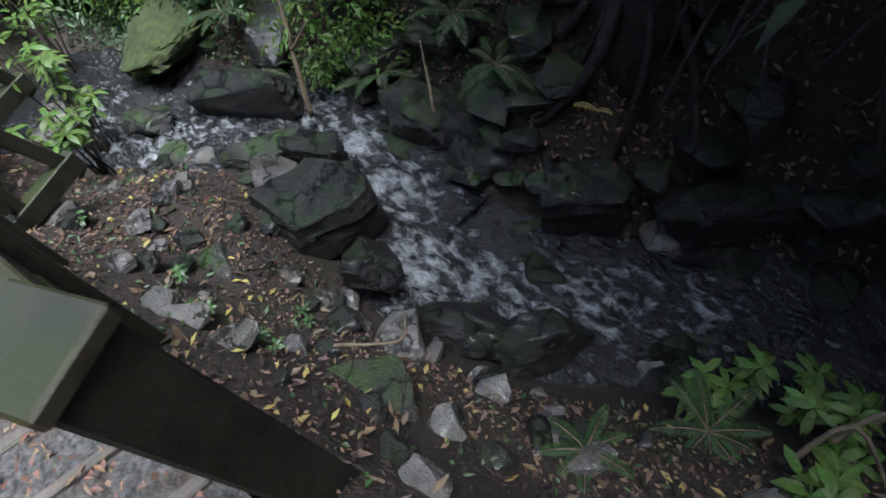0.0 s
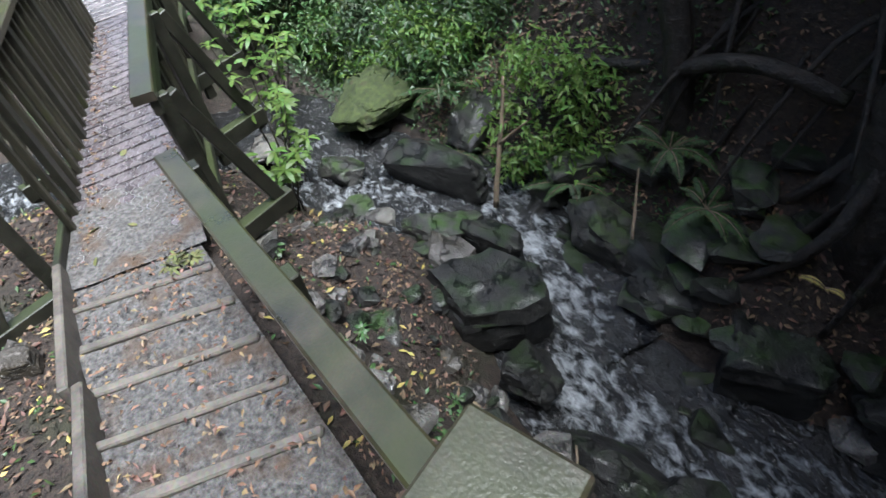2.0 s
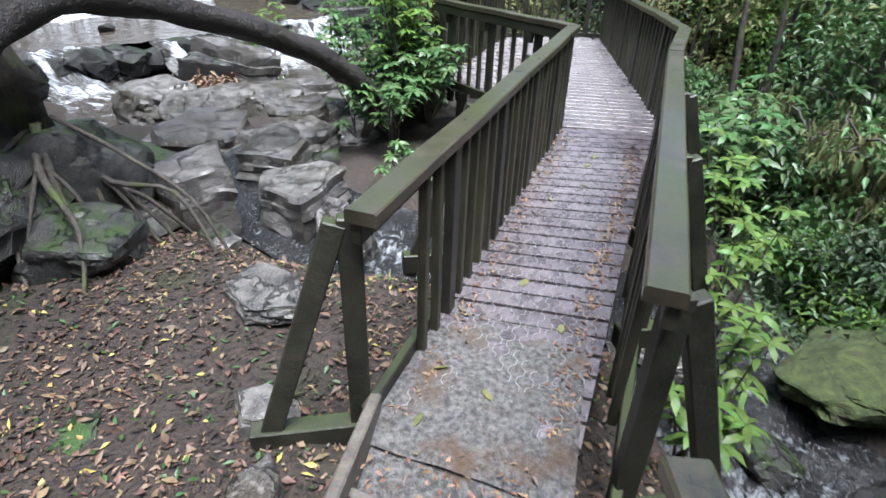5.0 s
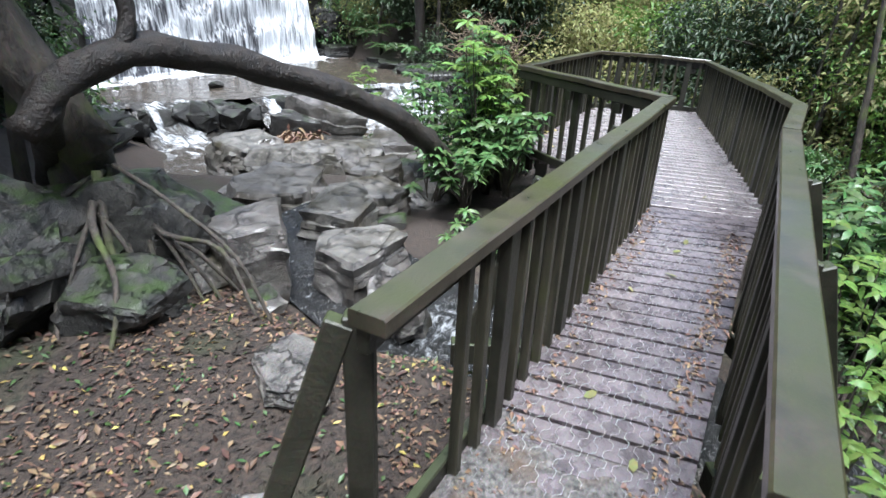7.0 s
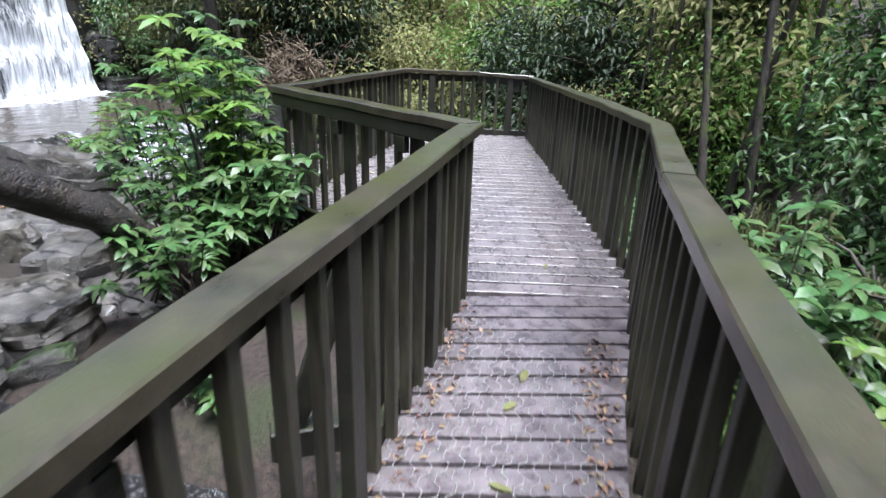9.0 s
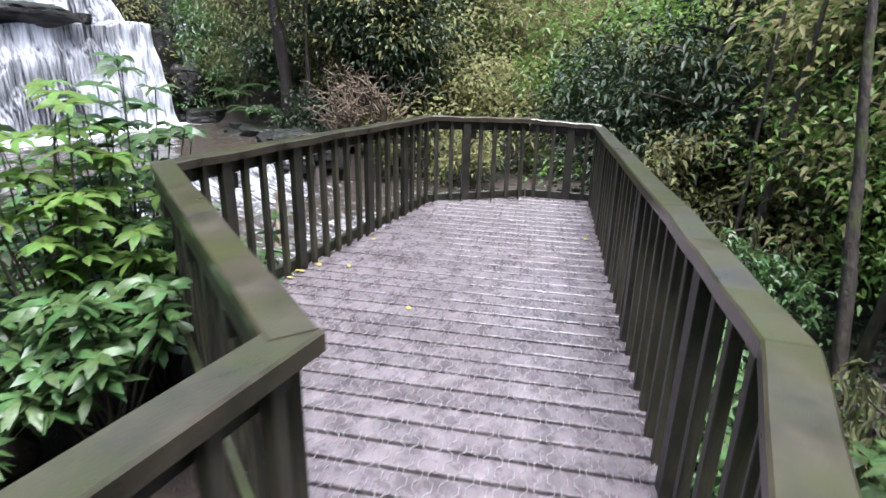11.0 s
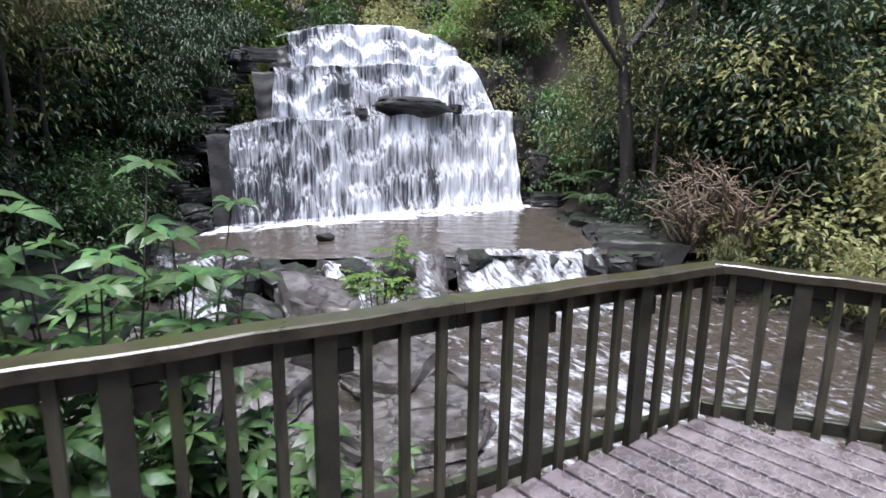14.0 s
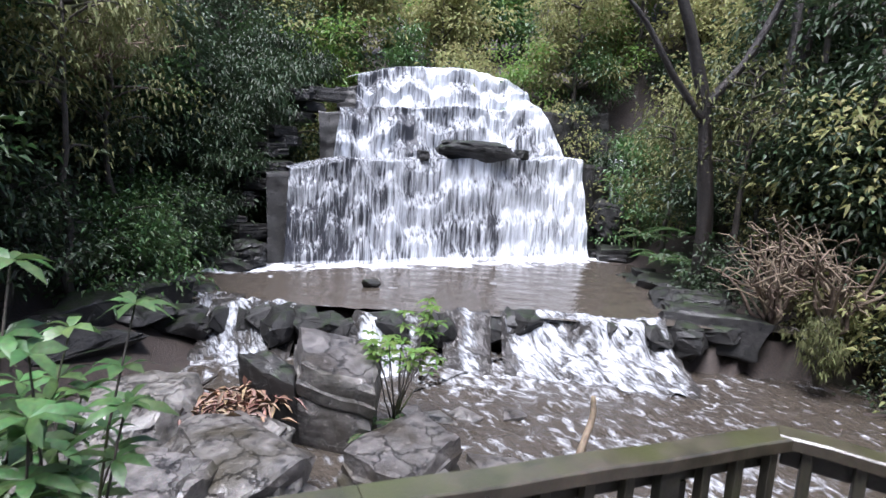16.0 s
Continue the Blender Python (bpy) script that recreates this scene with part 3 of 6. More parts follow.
rock((-7.7, -1.75, -0.7), (0.9, 0.7, 0.6), ROCK, "pale grey angular rock among the river boulders", 5, 0.5)
rock((-8.4, -3.3, -0.9), (1.3, 0.9, 0.9), ROCK, "grey block at the river's edge", 80, 0.6)
rock((-5.5, -2.6, -0.55), (0.9, 0.6, 0.6), MOSSROCK, "mossy rock beside the tangled roots", 100)
rock((-4.6, -2.75, -0.35), (0.65, 0.55, 0.6), MOSSROCK, "rock coated in green moss beneath the tree roots", 30)
rock((-3.7, -2.75, -0.3), (0.7, 0.6, 0.65), MOSSROCK, "rock coated in green moss beneath the tree roots", 70)
rock((-7.3, -0.9, -0.75), (0.8, 0.7, 0.6), ROCK, "grey boulder under the shrubs", 0)
rock((-1.7, -0.95, -0.25), (0.4, 0.3, 0.16), MOSSROCK, "mossy stone in the leaf litter", 0, 0.4)
rock((-1.0, -0.7, 0.0), (0.5, 0.4, 0.3), MOSSROCK, "mossy stone in the leaf litter", 60)
for i in range(34):
    x, y = rng.uniform(-9, -3.8), rng.uniform(-3.4, -0.4)
    if y > -0.9 and x < -6.5:
        continue
    s = rng.uniform(0.15, 0.4)
    rock((x, y, float(height(x, y)) + s * 0.2), (s * 1.4, s, s * 0.8), [ROCK, ROCK, MOSSROCK][i % 3], "grey angular stone among the river boulders", group="river stones", detail=2, name="stone")

# river's edge below the platform
rock((-11.72, -4.5, -1.05), (1.2, 2.0, 1.2), ROCK, "large sloping grey-brown boulder with a dark split side", 18, 0.45, tilt=(-9, 4))
rock((-10.98, -4.75, -1.15), (0.34, 1.0, 1.1), DARKROCK, "dark leaning face of the split boulder", 30, 0.45, tilt=(-6, 10))
rock((-10.15, -4.55, -1.35), (0.95, 0.7, 0.5), ROCK, "grey boulder wedged with drift leaves", 35)
rock((-10.6, -3.98, -1.22), (0.62, 0.5, 0.52), ROCK, "pale scarred boulder at the river's edge", 75, 0.6)
rock((-10.1, -2.9, -1.45), (1.2, 1.0, 0.7), ROCK, "grey-brown boulder below the platform", 10)
rock((-11.3, -2.0, -1.6), (1.9, 1.2, 0.8), ROCK, "broad sloping slab of pale rock below the platform", 20, 0.4)
rock((-9.3, -3.8, -1.3), (1.0, 0.8, 0.7), ROCK, "grey boulder at the river's edge", 120)
rock((-9.3, -2.4, -1.2), (0.9, 0.8, 0.7), ROCK, "grey boulder below the shrubs", 120)
rock((-9.9, -1.3, -1.5), (1.3, 0.9, 0.7), ROCK, "pale flat boulder below the platform", 140, 0.4)
rock((-11.3, -0.8, -1.7), (1.2, 0.8, 0.5), ROCK, "wet brown slab in the riffle below the platform", 0, 0.4)
rock((-9.5, -4.9, -1.15), (1.5, 1.1, 1.0), ROCK, "grey boulder leaning at the river's edge", 60)
rock((-10.2, -3.3, -1.2), (1.5, 1.2, 0.9), ROCK, "broad grey boulder below the platform", 100)
rock((-11.9, -2.9, -1.45), (1.7, 1.1, 0.8), ROCK, "pale brown slab below the platform", 35, 0.4)
rock((-9.0, -3.0, -1.0), (1.2, 1.0, 0.9), ROCK, "grey boulder at the river's edge", 10)
for i in range(26):
    x, y = rng.uniform(-14.5, -8.8), rng.uniform(-4.6, -0.3)
    s = rng.uniform(0.2, 0.5)
    rock((x, y, -1.65 + s * 0.1), (s * 1.5, s, s * 0.7), ROCK, "wet stone breaking the riffle", group="riffle stones", detail=2, name="stone")


# ---------------- waterfall ----------------
FA, FB = W(-4.5, 14.3), W(5.0, 18.8)
F_ALONG = (FB - FA)
F_BACK = Vector((F_ALONG.y, -F_ALONG.x, 0)).normalized()
if F_BACK.dot(W(0, 1) - W(0, 0)) < 0:
    F_BACK = -F_BACK


def fall_at(s, back, z):
    p = FA + F_ALONG * s + F_BACK * back
    return Vector((p.x, p.y, z))


def tier(name, s0, s1, z_low, z_top, back, material_, label, cols=150, rows=60, out=0.35, ledges=3, seed=0, foam=0.0, parent=None, lift=0.0, narrow=(0.0, 0.0)):
    """A stepped curtain between two levels, bulging at its ledges."""
    verts, faces, white = [], [], []
    for i in range(rows + 1):
        f = i / rows
        for j in range(cols + 1):
            s = s0 + (s1 - s0) * j / cols
            s += narrow[0] * f * (1 - j / cols) - narrow[1] * f * j / cols
            top, low = z_top(s), z_low(s)
            z = low + (top - low) * f
            k = f * ledges + 1.1 * noise.noise(Vector((s * 6, seed, 0))) + 0.5 * noise.noise(Vector((s * 23, seed, 2)))
            st = (math.floor(k) + min(1, (k % 1) * 2.2)) / ledges
            b = back + out * st + 0.1 * noise.noise(Vector((s * 16, f * 2, seed))) + 0.07 * noise.noise(Vector((s * 55, f * 1.2, seed + 3))) - lift
            p = fall_at(s, b, z)
            verts.append(p)
            side = min(1, (s - s0) / 0.025, (s1 - s) / 0.025)
            white.append(foam - 0.05 + 0.24 * s - 0.12 * (1 - max(0, side)) + (0.14 if f < 0.06 else 0) + 0.2 * noise.noise(Vector((s * 8, f * 1.6, seed + 9))) + 0.12 * noise.noise(Vector((s * 30, f * 0.8, seed + 4))))
    # a crest that runs back from the top
    for j in range(cols + 1):
        s = s0 + (s1 - s0) * j / cols + narrow[0] * (1 - j / cols) - narrow[1] * j / cols
        verts.append(fall_at(s, back + out + 1.6, z_top(s) + 0.08))
        white.append(foam)
    m = cols + 1
    for i in range(rows + 1):
        for j in range(cols):
            faces.append((i * m + j, i * m + j + 1, (i + 1) * m + j + 1, (i + 1) * m + j))
    me = mesh_from(name, [tuple(v) for v in verts], faces, material_, True)
    a = me.attributes.new("foam", "FLOAT", "POINT")
    a.data.foreach_set("value", np.array(white, np.float32))
    ob = new(name, me)
    if parent:
        ob.parent = parent
        ob["label"] = label
    return ob


fall = empty("waterfall", (0, 0, 0), "three-tiered white waterfall over dark stepped rock", "waterfall")
low = lambda s: -1.0
lip1 = lambda s: 1.6 + 1.5 * s - 0.72 * s * s + 0.12 * noise.noise(Vector((s * 7, 0, 4))) + 0.06 * noise.noise(Vector((s * 26, 0, 1)))
lip2 = lambda s: 3.32 + 0.85 * s + 0.14 * noise.noise(Vector((s * 6, 3, 2))) + 0.06 * noise.noise(Vector((s * 24, 3, 2)))
lip3 = lambda s: float(np.interp(s, (0.0, 0.3, 0.4, 0.56, 0.72, 0.82, 0.88, 1.0), (4.3, 4.68, 5.05, 5.28, 5.36, 5.2, 4.95, 4.4))) + 0.05 * noise.noise(Vector((s * 20, 1, 2)))
tier("lower_curtain", 0.035, 1.0, low, lip1, 0, FALLW, "broad white lower curtain", cols=260, rows=70, out=0.5, ledges=3, seed=1, foam=0.02, parent=fall, narrow=(0.02, 0.02))
tier("middle_curtain", 0.19, 0.985, lambda s: lip1(s) - 0.1, lip2, 1.5, FALLW, "white middle curtain", cols=200, rows=40, out=0.4, ledges=2, seed=2, foam=0.0, parent=fall, narrow=(0.025, 0.095))
tier("upper_curtain", 0.27, 0.94, lambda s: lip2(s) - 0.1, lip3, 2.6, FALLW, "white upper curtain with a rounded crest", cols=200, rows=40, out=0.7, ledges=2, seed=3, foam=0.04, parent=fall, narrow=(0.03, 0.06))
tier("side_rill", 1.1, 1.17, lambda s: -0.6, lambda s: 2.5, 0.05, FALLW, "thin rill down the dark rock beside the curtain", cols=14, rows=40, out=0.7, ledges=3, seed=6, foam=-0.06, parent=fall)
cliff = empty("cliff", (0, 0, 0), "dark wet rock ledges behind and beside the falls", "cliff", kind="structure")
for nm, s0, s1, zl, zt, bk in (("ledge", 0.0, 1.25, lambda s: -1.3, lambda s: lip1(s) - 0.12, 0.3), ("ledge", 0.16, 1.2, lambda s: lip1(s) - 0.3, lambda s: lip2(s) - 0.12, 1.8), ("ledge", 0.24, 1.12, lambda s: lip2(s) - 0.3, lambda s: 0.95 * lip3(s) - 0.1, 3.3)):
    tier(nm, s0, s1, zl, zt, bk, DARKROCK, "", cols=90, rows=24, out=0.4, ledges=4, seed=5, parent=cliff)
rock(tuple(fall_at(0.6, 0.75, 2.42)), (2.3, 0.8, 0.75), DARKROCK, "dark boulder resting on the ledge of the falls", 165, 0.6)
rock(tuple(fall_at(0.75, 0.7, 2.42)), (0.5, 0.4, 0.3), DARKROCK, "dark rock resting on the ledge of the falls", 10, 0.5)
rock(tuple(fall_at(0.43, 0.8, 2.2)), (0.5, 0.4, 0.3), DARKROCK, "dark rock resting on the ledge of the falls", 40, 0.5)
rock(tuple(fall_at(1.06, -0.6, -0.85)), (1.6, 1.2, 0.8), DARKROCK, "black rock at the foot of the falls", 140, 0.5)
rock(tuple(fall_at(1.12, 0.4, 0.3)), (1.4, 1.2, 2.0), DARKROCK, "black wet rock wall beside the falls", 0)
for k in range(30):
    side = k % 2
    z = -0.8 + 5.2 * (k // 2) / 15 + rng.uniform(-0.15, 0.15)
    back = 0.35 + 0.55 * (z + 1) + rng.uniform(-0.1, 0.2)
    s = (1.02 + 0.13 * rng.random()) if side else (-0.02 - 0.08 * rng.random() + 0.07 * max(0, z - 1.0))
    q = rng.uniform(0.55, 1.0)
    rock(tuple(fall_at(s, back, z)), (q * 1.5, q, q * 0.5), DARKROCK, "black wet ledge of rock beside the falls", float(rng.uniform(-25, 25)) + 150, 0.5, detail=3, group="fall ledges")
rock(tuple(fall_at(-0.05, 0.2, -0.6)), (1.0, 0.9, 0.9), DARKROCK, "black rock at the foot of the falls", 20)
rock(tuple(W(-1.6, 12.6, -0.85)), (0.35, 0.3, 0.3), DARKROCK, "lone dark stone in the pool", 20)
# ledge across the pool, and its cascades
for i in range(30):
    u = -5.6 + 11.2 * i / 29 + rng.uniform(-0.15, 0.15)
    v = 10.4 + 0.25 * math.sin(u * 1.1) + 0.12 * u
    s = rng.uniform(0.35, 0.7)
    rock(tuple(W(u, v, -1.2 + rng.uniform(-0.06, 0.1))), (s * 1.5, s, 0.62), DARKROCK, "dark wet rock of the ledge across the pool", group="pool ledge rocks", detail=3, flat=0.7)
for i in range(34):
    sgn = -1 if i % 2 else 1
    v = rng.uniform(7.5, 16) if sgn < 0 else rng.uniform(10.5, 16)
    u = sgn * (5.4 + 0.5 * rng.uniform(0, 1)) + 0.25 * (v - 12) * (0.25 if sgn > 0 else 0.1)
    s = rng.uniform(0.5, 1.2)
    rock(tuple(W(u, v, -1.0 + rng.uniform(-0.2, 0.25))), (s * 1.5, s, s * 0.8), DARKROCK, "dark wet rock along the river's edge", group="bank rocks", detail=3)
casc = empty("cascade", (0, 0, 0), "white cascade spilling over the low pool ledge", "waterfall")


def cascade(u0, u1, v0, seed, foam):
    verts, faces, white = [], [], []
    cols, rows = int((u1 - u0) / 0.045), 44
    for i in range(rows + 1):
        f = i / rows
        for j in range(cols + 1):
            u = u0 + (u1 - u0) * j / cols
            v = v0 + 0.12 * u + 0.2 * math.sin(u * 1.1) + 0.75 - 1.95 * f + 0.35 * noise.noise(Vector((u * 2, seed, 0)))
            drop = 0.75 * sstep(0.12, 0.5, f + 0.16 * noise.noise(Vector((u * 2.5, seed, 4)))) + 0.4 * sstep(0.4, 1.0, f + 0.12 * noise.noise(Vector((u * 4, seed, 6))))
            z = -0.85 - 0.72 * float(drop) + 0.07 * noise.noise(Vector((u * 4, v * 3, seed))) + 0.045 * noise.noise(Vector((u * 11, v * 8, seed)))
            verts.append(tuple(W(u, v, z)))
            edge = min(1, (u - u0) / 0.45, (u1 - u) / 0.45) + 0.5 * noise.noise(Vector((u * 3, v * 3, seed + 2)))
            white.append(foam + 0.03 - 0.3 * (1 - max(0, edge)) + 0.2 * noise.noise(Vector((u * 2.2, f * 1.5, seed + 8))) - 0.05 * max(0, f - 0.7) * 2.5)
    m = cols + 1
    for i in range(rows):
        for j in range(cols):
            faces.append((i * m + j, i * m + j + 1, (i + 1) * m + j + 1, (i + 1) * m + j))
    me = mesh_from("spill", verts, faces, CASCW, True)
    a = me.attributes.new("foam", "FLOAT", "POINT")
    a.data.foreach_set("value", np.array(white, np.float32))
    ob = new("spill", me)
    ob.parent = casc


for u0, u1, v0, sd, fm in ((-5.2, -3.9, 10.6, 1, -0.02), (-4.3, -2.6, 10.2, 2, 0.0), (-1.6, -0.3, 9.8, 3, 0.07), (0.1, 1.0, 9.9, 4, -0.02), (1.2, 4.6, 9.9, 5, 0.03)):
    cascade(u0, u1, v0, sd, fm)

# ---------------- bridge, platform and rails ----------------
def rail_run(name, pts, label, group, posts_every=4, first_post=True, spacing=0.183, flip=1, skip=0.0, lift=0.0, tops=(1.0, 1.0, 1.0, 1.0)):
    """A rail along a line: flat cap, posts, balusters, and a foot rail."""
    top = empty(name, (pts[0][0], pts[0][1], 0), label, "railing", group)
    base = Vector((pts[0][0], pts[0][1], 0))
    inv = Matrix.Translation(-base)

    def put(nm, bm, mat, lab=""):
        bm.transform(inv)
        return part(nm, bm, mat, top, lab)

    def side_of(i):
        """The cap's half-width vector at a corner, along the bisector."""
        P = [Vector(p) for p in pts]
        d0 = (P[i] - P[i - 1]).normalized() if i else (P[1] - P[0]).normalized()
        d1 = (P[i + 1] - P[i]).normalized() if i + 1 < len(P) else d0
        m = Vector((-(d0 + d1).y, (d0 + d1).x)).normalized()
        return m / max(0.5, m.dot(Vector((-d0.y, d0.x))))

    for k, (a, b) in enumerate(zip(pts, pts[1:])):
        a, b = Vector((*a, 0)), Vector((*b, 0))
        ta, tb = tops[k], tops[k + 1]
        d = (b - a).normalized()
        nrm = Vector((-d.y, d.x, 0)) * -flip
        ln = (b - a).length
        bm = bmesh.new()
        rows = []
        for i in range(9):
            f = i / 8
            p = a.lerp(b, f)
            sd = (side_of(k).lerp(side_of(k + 1), 0.0 if f < 0.5 else 1.0) if i in (0, 8) else Vector((-d.y, d.x)))
            if i == 0 and k == 0:
                p = p - d * 0.02
            if i == 8 and k == len(pts) - 2:
                p = p + d * 0.045
            gap = 0.0015 * (1 if i == 0 else -1 if i == 8 else 0)
            p = p + d * gap
            z = ta + (tb - ta) * f + lift + (0.004 * math.sin(i * 1.9 + k) if 0 < i < 8 else 0)
            off = [(-0.06, -0.052), (0.06, -0.052), (0.06, -0.007), (0.053, 0.0), (-0.053, 0.0), (-0.06, -0.007)]
            rows.append([bm.verts.new((p.x + sd.x * w, p.y + sd.y * w, z + h)) for w, h in off])
        for r0, r1 in zip(rows, rows[1:]):
            for j in range(6):
                bm.faces.new((r0[j], r0[(j + 1) % 6], r1[(j + 1) % 6], r1[j]))
        bm.faces.new(rows[0][::-1])
        bm.faces.new(rows[-1])
        bmesh.ops.recalc_face_normals(bm, faces=bm.faces)
        put("handrail", bm, CAP, "weathered green-brown flat handrail")
        bm = bmesh.new()
        beam(bm, a + nrm * 0.03 + Vector((0, 0, ta - 0.1)), b + nrm * 0.03 + Vector((0, 0, tb - 0.1)), 0.045, 0.09)
        put("top_rail", bm, RAIL)
        bm = bmesh.new()
        beam(bm, a + nrm * 0.03 + Vector((0, 0, 0.03)), b + nrm * 0.03 + Vector((0, 0, 0.03)), 0.045, 0.09)
        put("foot_rail", bm, RAIL)
        s0 = skip if k == 0 else 0.0
        n = max(2, round((ln - s0) / spacing))
        for i in range(n):
            f = (s0 + (ln - s0) * (i + 0.5) / n) / ln
            p = a.lerp(b, f)
            post = i % posts_every == (posts_every // 2 if first_post else 0)
            w = 0.09 if post else 0.042
            bm = bmesh.new()
            q = p - nrm * (0.014 if not post else 0.018)
            lo = -0.22 if post else -0.05
            tip = ta + (tb - ta) * f - 0.05
            beam(bm, q + Vector((0, 0, lo)), q + Vector((random.uniform(-0.004, 0.004), random.uniform(-0.004, 0.004), tip)), w, 0.042 if not post else 0.05, up=nrm, bevel=0.003)
            put("post" if post else "baluster", bm, BALU if not post else RAIL)
            if post:
                bm = bmesh.new()
                c = p + nrm * 0.03 + d * 0.09
                beam(bm, c + Vector((0, 0, tip - 0.2)), c + Vector((0, 0, tip - 0.1)), 0.085, 0.044, up=nrm, bevel=0.003)
                put("packer", bm, RAIL)
    return top


LEFT = [(-1.83, 0.5), (-6.04, 1.64)]
RIGHT = [(-1.5, 1.41), (-4.98, 2.33)]
RIGHT2 = [(-4.98, 2.33), (-6.2, 2.73), (-7.5, 2.77), (-11.62, 2.87)]
PLAT1 = [(-6.04, 1.64), (-7.76, 0.15)]
PLAT2 = [(-7.76, 0.15), (-9.45, 0.56), (-11.16, 1.0)]
PLAT3 = [(-11.16, 1.0), (-11.72, 2.1), (-11.62, 2.86)]
rail_run("bridge_railing", LEFT, "dark timber bridge railing with mossy handrail and slim balusters", "bridge rails", 5, flip=-1, skip=0.42)
rail_run("bridge_railing", RIGHT, "dark timber bridge railing beside the brook", "bridge rails", 5, skip=0.42)
rail_run("walkway_railing", RIGHT2, "dark timber railing along the walkway and platform", "platform rails", 6, lift=0.003, tops=(1.0, 1.0, 0.985, 0.87))
rail_run("platform_railing", PLAT1, "dark timber railing turning out to the viewing platform", "platform rails", 4, flip=-1, lift=0.004)
rail_run("platform_railing", PLAT2, "dark timber railing facing the waterfall", "platform rails", 4, flip=-1, tops=(1.0, 0.985, 0.96))
rail_run("platform_railing", PLAT3, "dark timber railing at the far end of the platform", "platform rails", 5, flip=-1, lift=0.006, tops=(0.96, 0.91, 0.88))

# props under the bridge's rails
def brace(at, out, label):
    x, y = at
    t = empty("rail_brace", (x, y, 0), label, "brace", "rail braces")
    o = Vector((*out, 0))
    for nm, a, b, w in (("strut", Vector((0, 0, 0.9)) + o * 0.07, o * 0.46 + Vector((0, 0, -0.26)), 0.09), ("post", Vector((0, 0, -0.36)) + o * 0.02, Vector((0, 0, 0.92)) + o * 0.02, 0.09), ("bearer", o * -0.1 + Vector((0, 0, -0.16)), o * 0.5 + Vector((0, 0, -0.16)), 0.09)):
        bm = bmesh.new()
        beam(bm, a, b, w, 0.06 if nm != "bearer" else 0.14, up=(1, 0.2, 0) if nm != "bearer" else (0, 0, 1))
        part(nm, bm, RAIL, t)
    return t


LN, RN = (0.26, -0.966), (-0.26, 0.966)
for f in (0.03, 0.4, 0.76):
    brace((-1.83 - 4.21 * f + 0.02, 0.5 + 1.14 * f - 0.09), LN, "timber A-brace propping the railing from outside")
for f in (0.02, 0.36, 0.7):
    brace((-1.5 - 3.48 * f - 0.02, 1.36 + 0.94 * f + 0.09), RN, "timber A-brace propping the railing from outside")

deck = empty("deck", (0, 0, 0), "wet grey-brown plank deck with wire netting", "deck", kind="structure")


def plank(a, b, w=0.127, z=0.0, name="plank"):
    d = (b - a).normalized()
    bm = bmesh.new()
    s = Vector((-d.y, d.x, 0))
    tilt = random.uniform(-0.003, 0.003)
    beam(bm, Vector((a.x, a.y, z - 0.035 + tilt)), Vector((b.x, b.y, z - 0.035 - tilt)), w, 0.07, bevel=0.004)
    part(name, bm, PLANK, deck)


def cut_line(p, d, poly):
    """Where the line through p along d crosses a convex outline."""
    hits = []
    for a, b in zip(poly, poly[1:] + poly[:1]):
        a, b = Vector(a), Vector(b)
        e = b - a
        den = d.x * e.y - d.y * e.x
        if abs(den) < 1e-9:
            continue
        t = ((a.x - p.x) * e.y - (a.y - p.y) * e.x) / den
        s = ((a.x - p.x) * d.y - (a.y - p.y) * d.x) / den
        if -1e-6 <= s <= 1 + 1e-6:
            hits.append(t)
    return (min(hits), max(hits)) if len(hits) > 1 and max(hits) - min(hits) > 0.08 else None


def fill(poly, start, along, across, pitch, rows):
    for i in range(rows):
        p = Vector(start) + Vector(along) * (pitch * (i + 0.5))
        h = cut_line(p, Vector(across), poly)
        if h:
            a, b = p + Vector(across) * h[0], p + Vector(across) * h[1]
            if (a - b).length > 0.15:
                plank(a, b)


# bridge: planks fan round the bend; then the platform's straight planks
def along_line(pts, f):
    pts = [Vector(p) for p in pts]
    ln = [(q - p).length for p, q in zip(pts, pts[1:])]
    s = f * sum(ln)
    for p, q, k in zip(pts, pts[1:], ln):
        if s <= k + 1e-9:
            return p.lerp(q, s / k)
        s -= k
    return pts[-1]


ROWS_B = 29
for i in range(ROWS_B):
    f0, f1 = i / ROWS_B, (i + 1) / ROWS_B
    bm = bmesh.new()
    quad = [along_line([(-1.94, 0.5), (-5.99, 1.64)], f) for f in (f0, f1)] + [along_line([(-1.78, 1.36), (-4.98, 2.28), (-6.03, 2.68)], f) for f in (f1, f0)]
    mid = sum(quad, Vector((0, 0))) / 4
    inset = [0.012 / max(0.05, (quad[1] - quad[0]).length), 0.012 / max(0.05, (quad[2] - quad[3]).length)]
    q = [quad[0].lerp(quad[1], inset[0]), quad[1].lerp(quad[0], inset[0]), quad[2].lerp(quad[3], inset[1]), quad[3].lerp(quad[2], inset[1])]
    dz = random.uniform(-0.003, 0.003)
    lo = [bm.verts.new((p.x, p.y, -0.042)) for p in q]
    hi = [bm.verts.new((p.x, p.y, dz)) for p in q]
    bm.faces.new(lo)
    bm.faces.new(hi[::-1])
    for k in range(4):
        bm.faces.new((lo[k], hi[k], hi[(k + 1) % 4], lo[(k + 1) % 4]))
    bmesh.ops.recalc_face_normals(bm, faces=bm.faces)
    part("plank", bm, PLANK, deck)
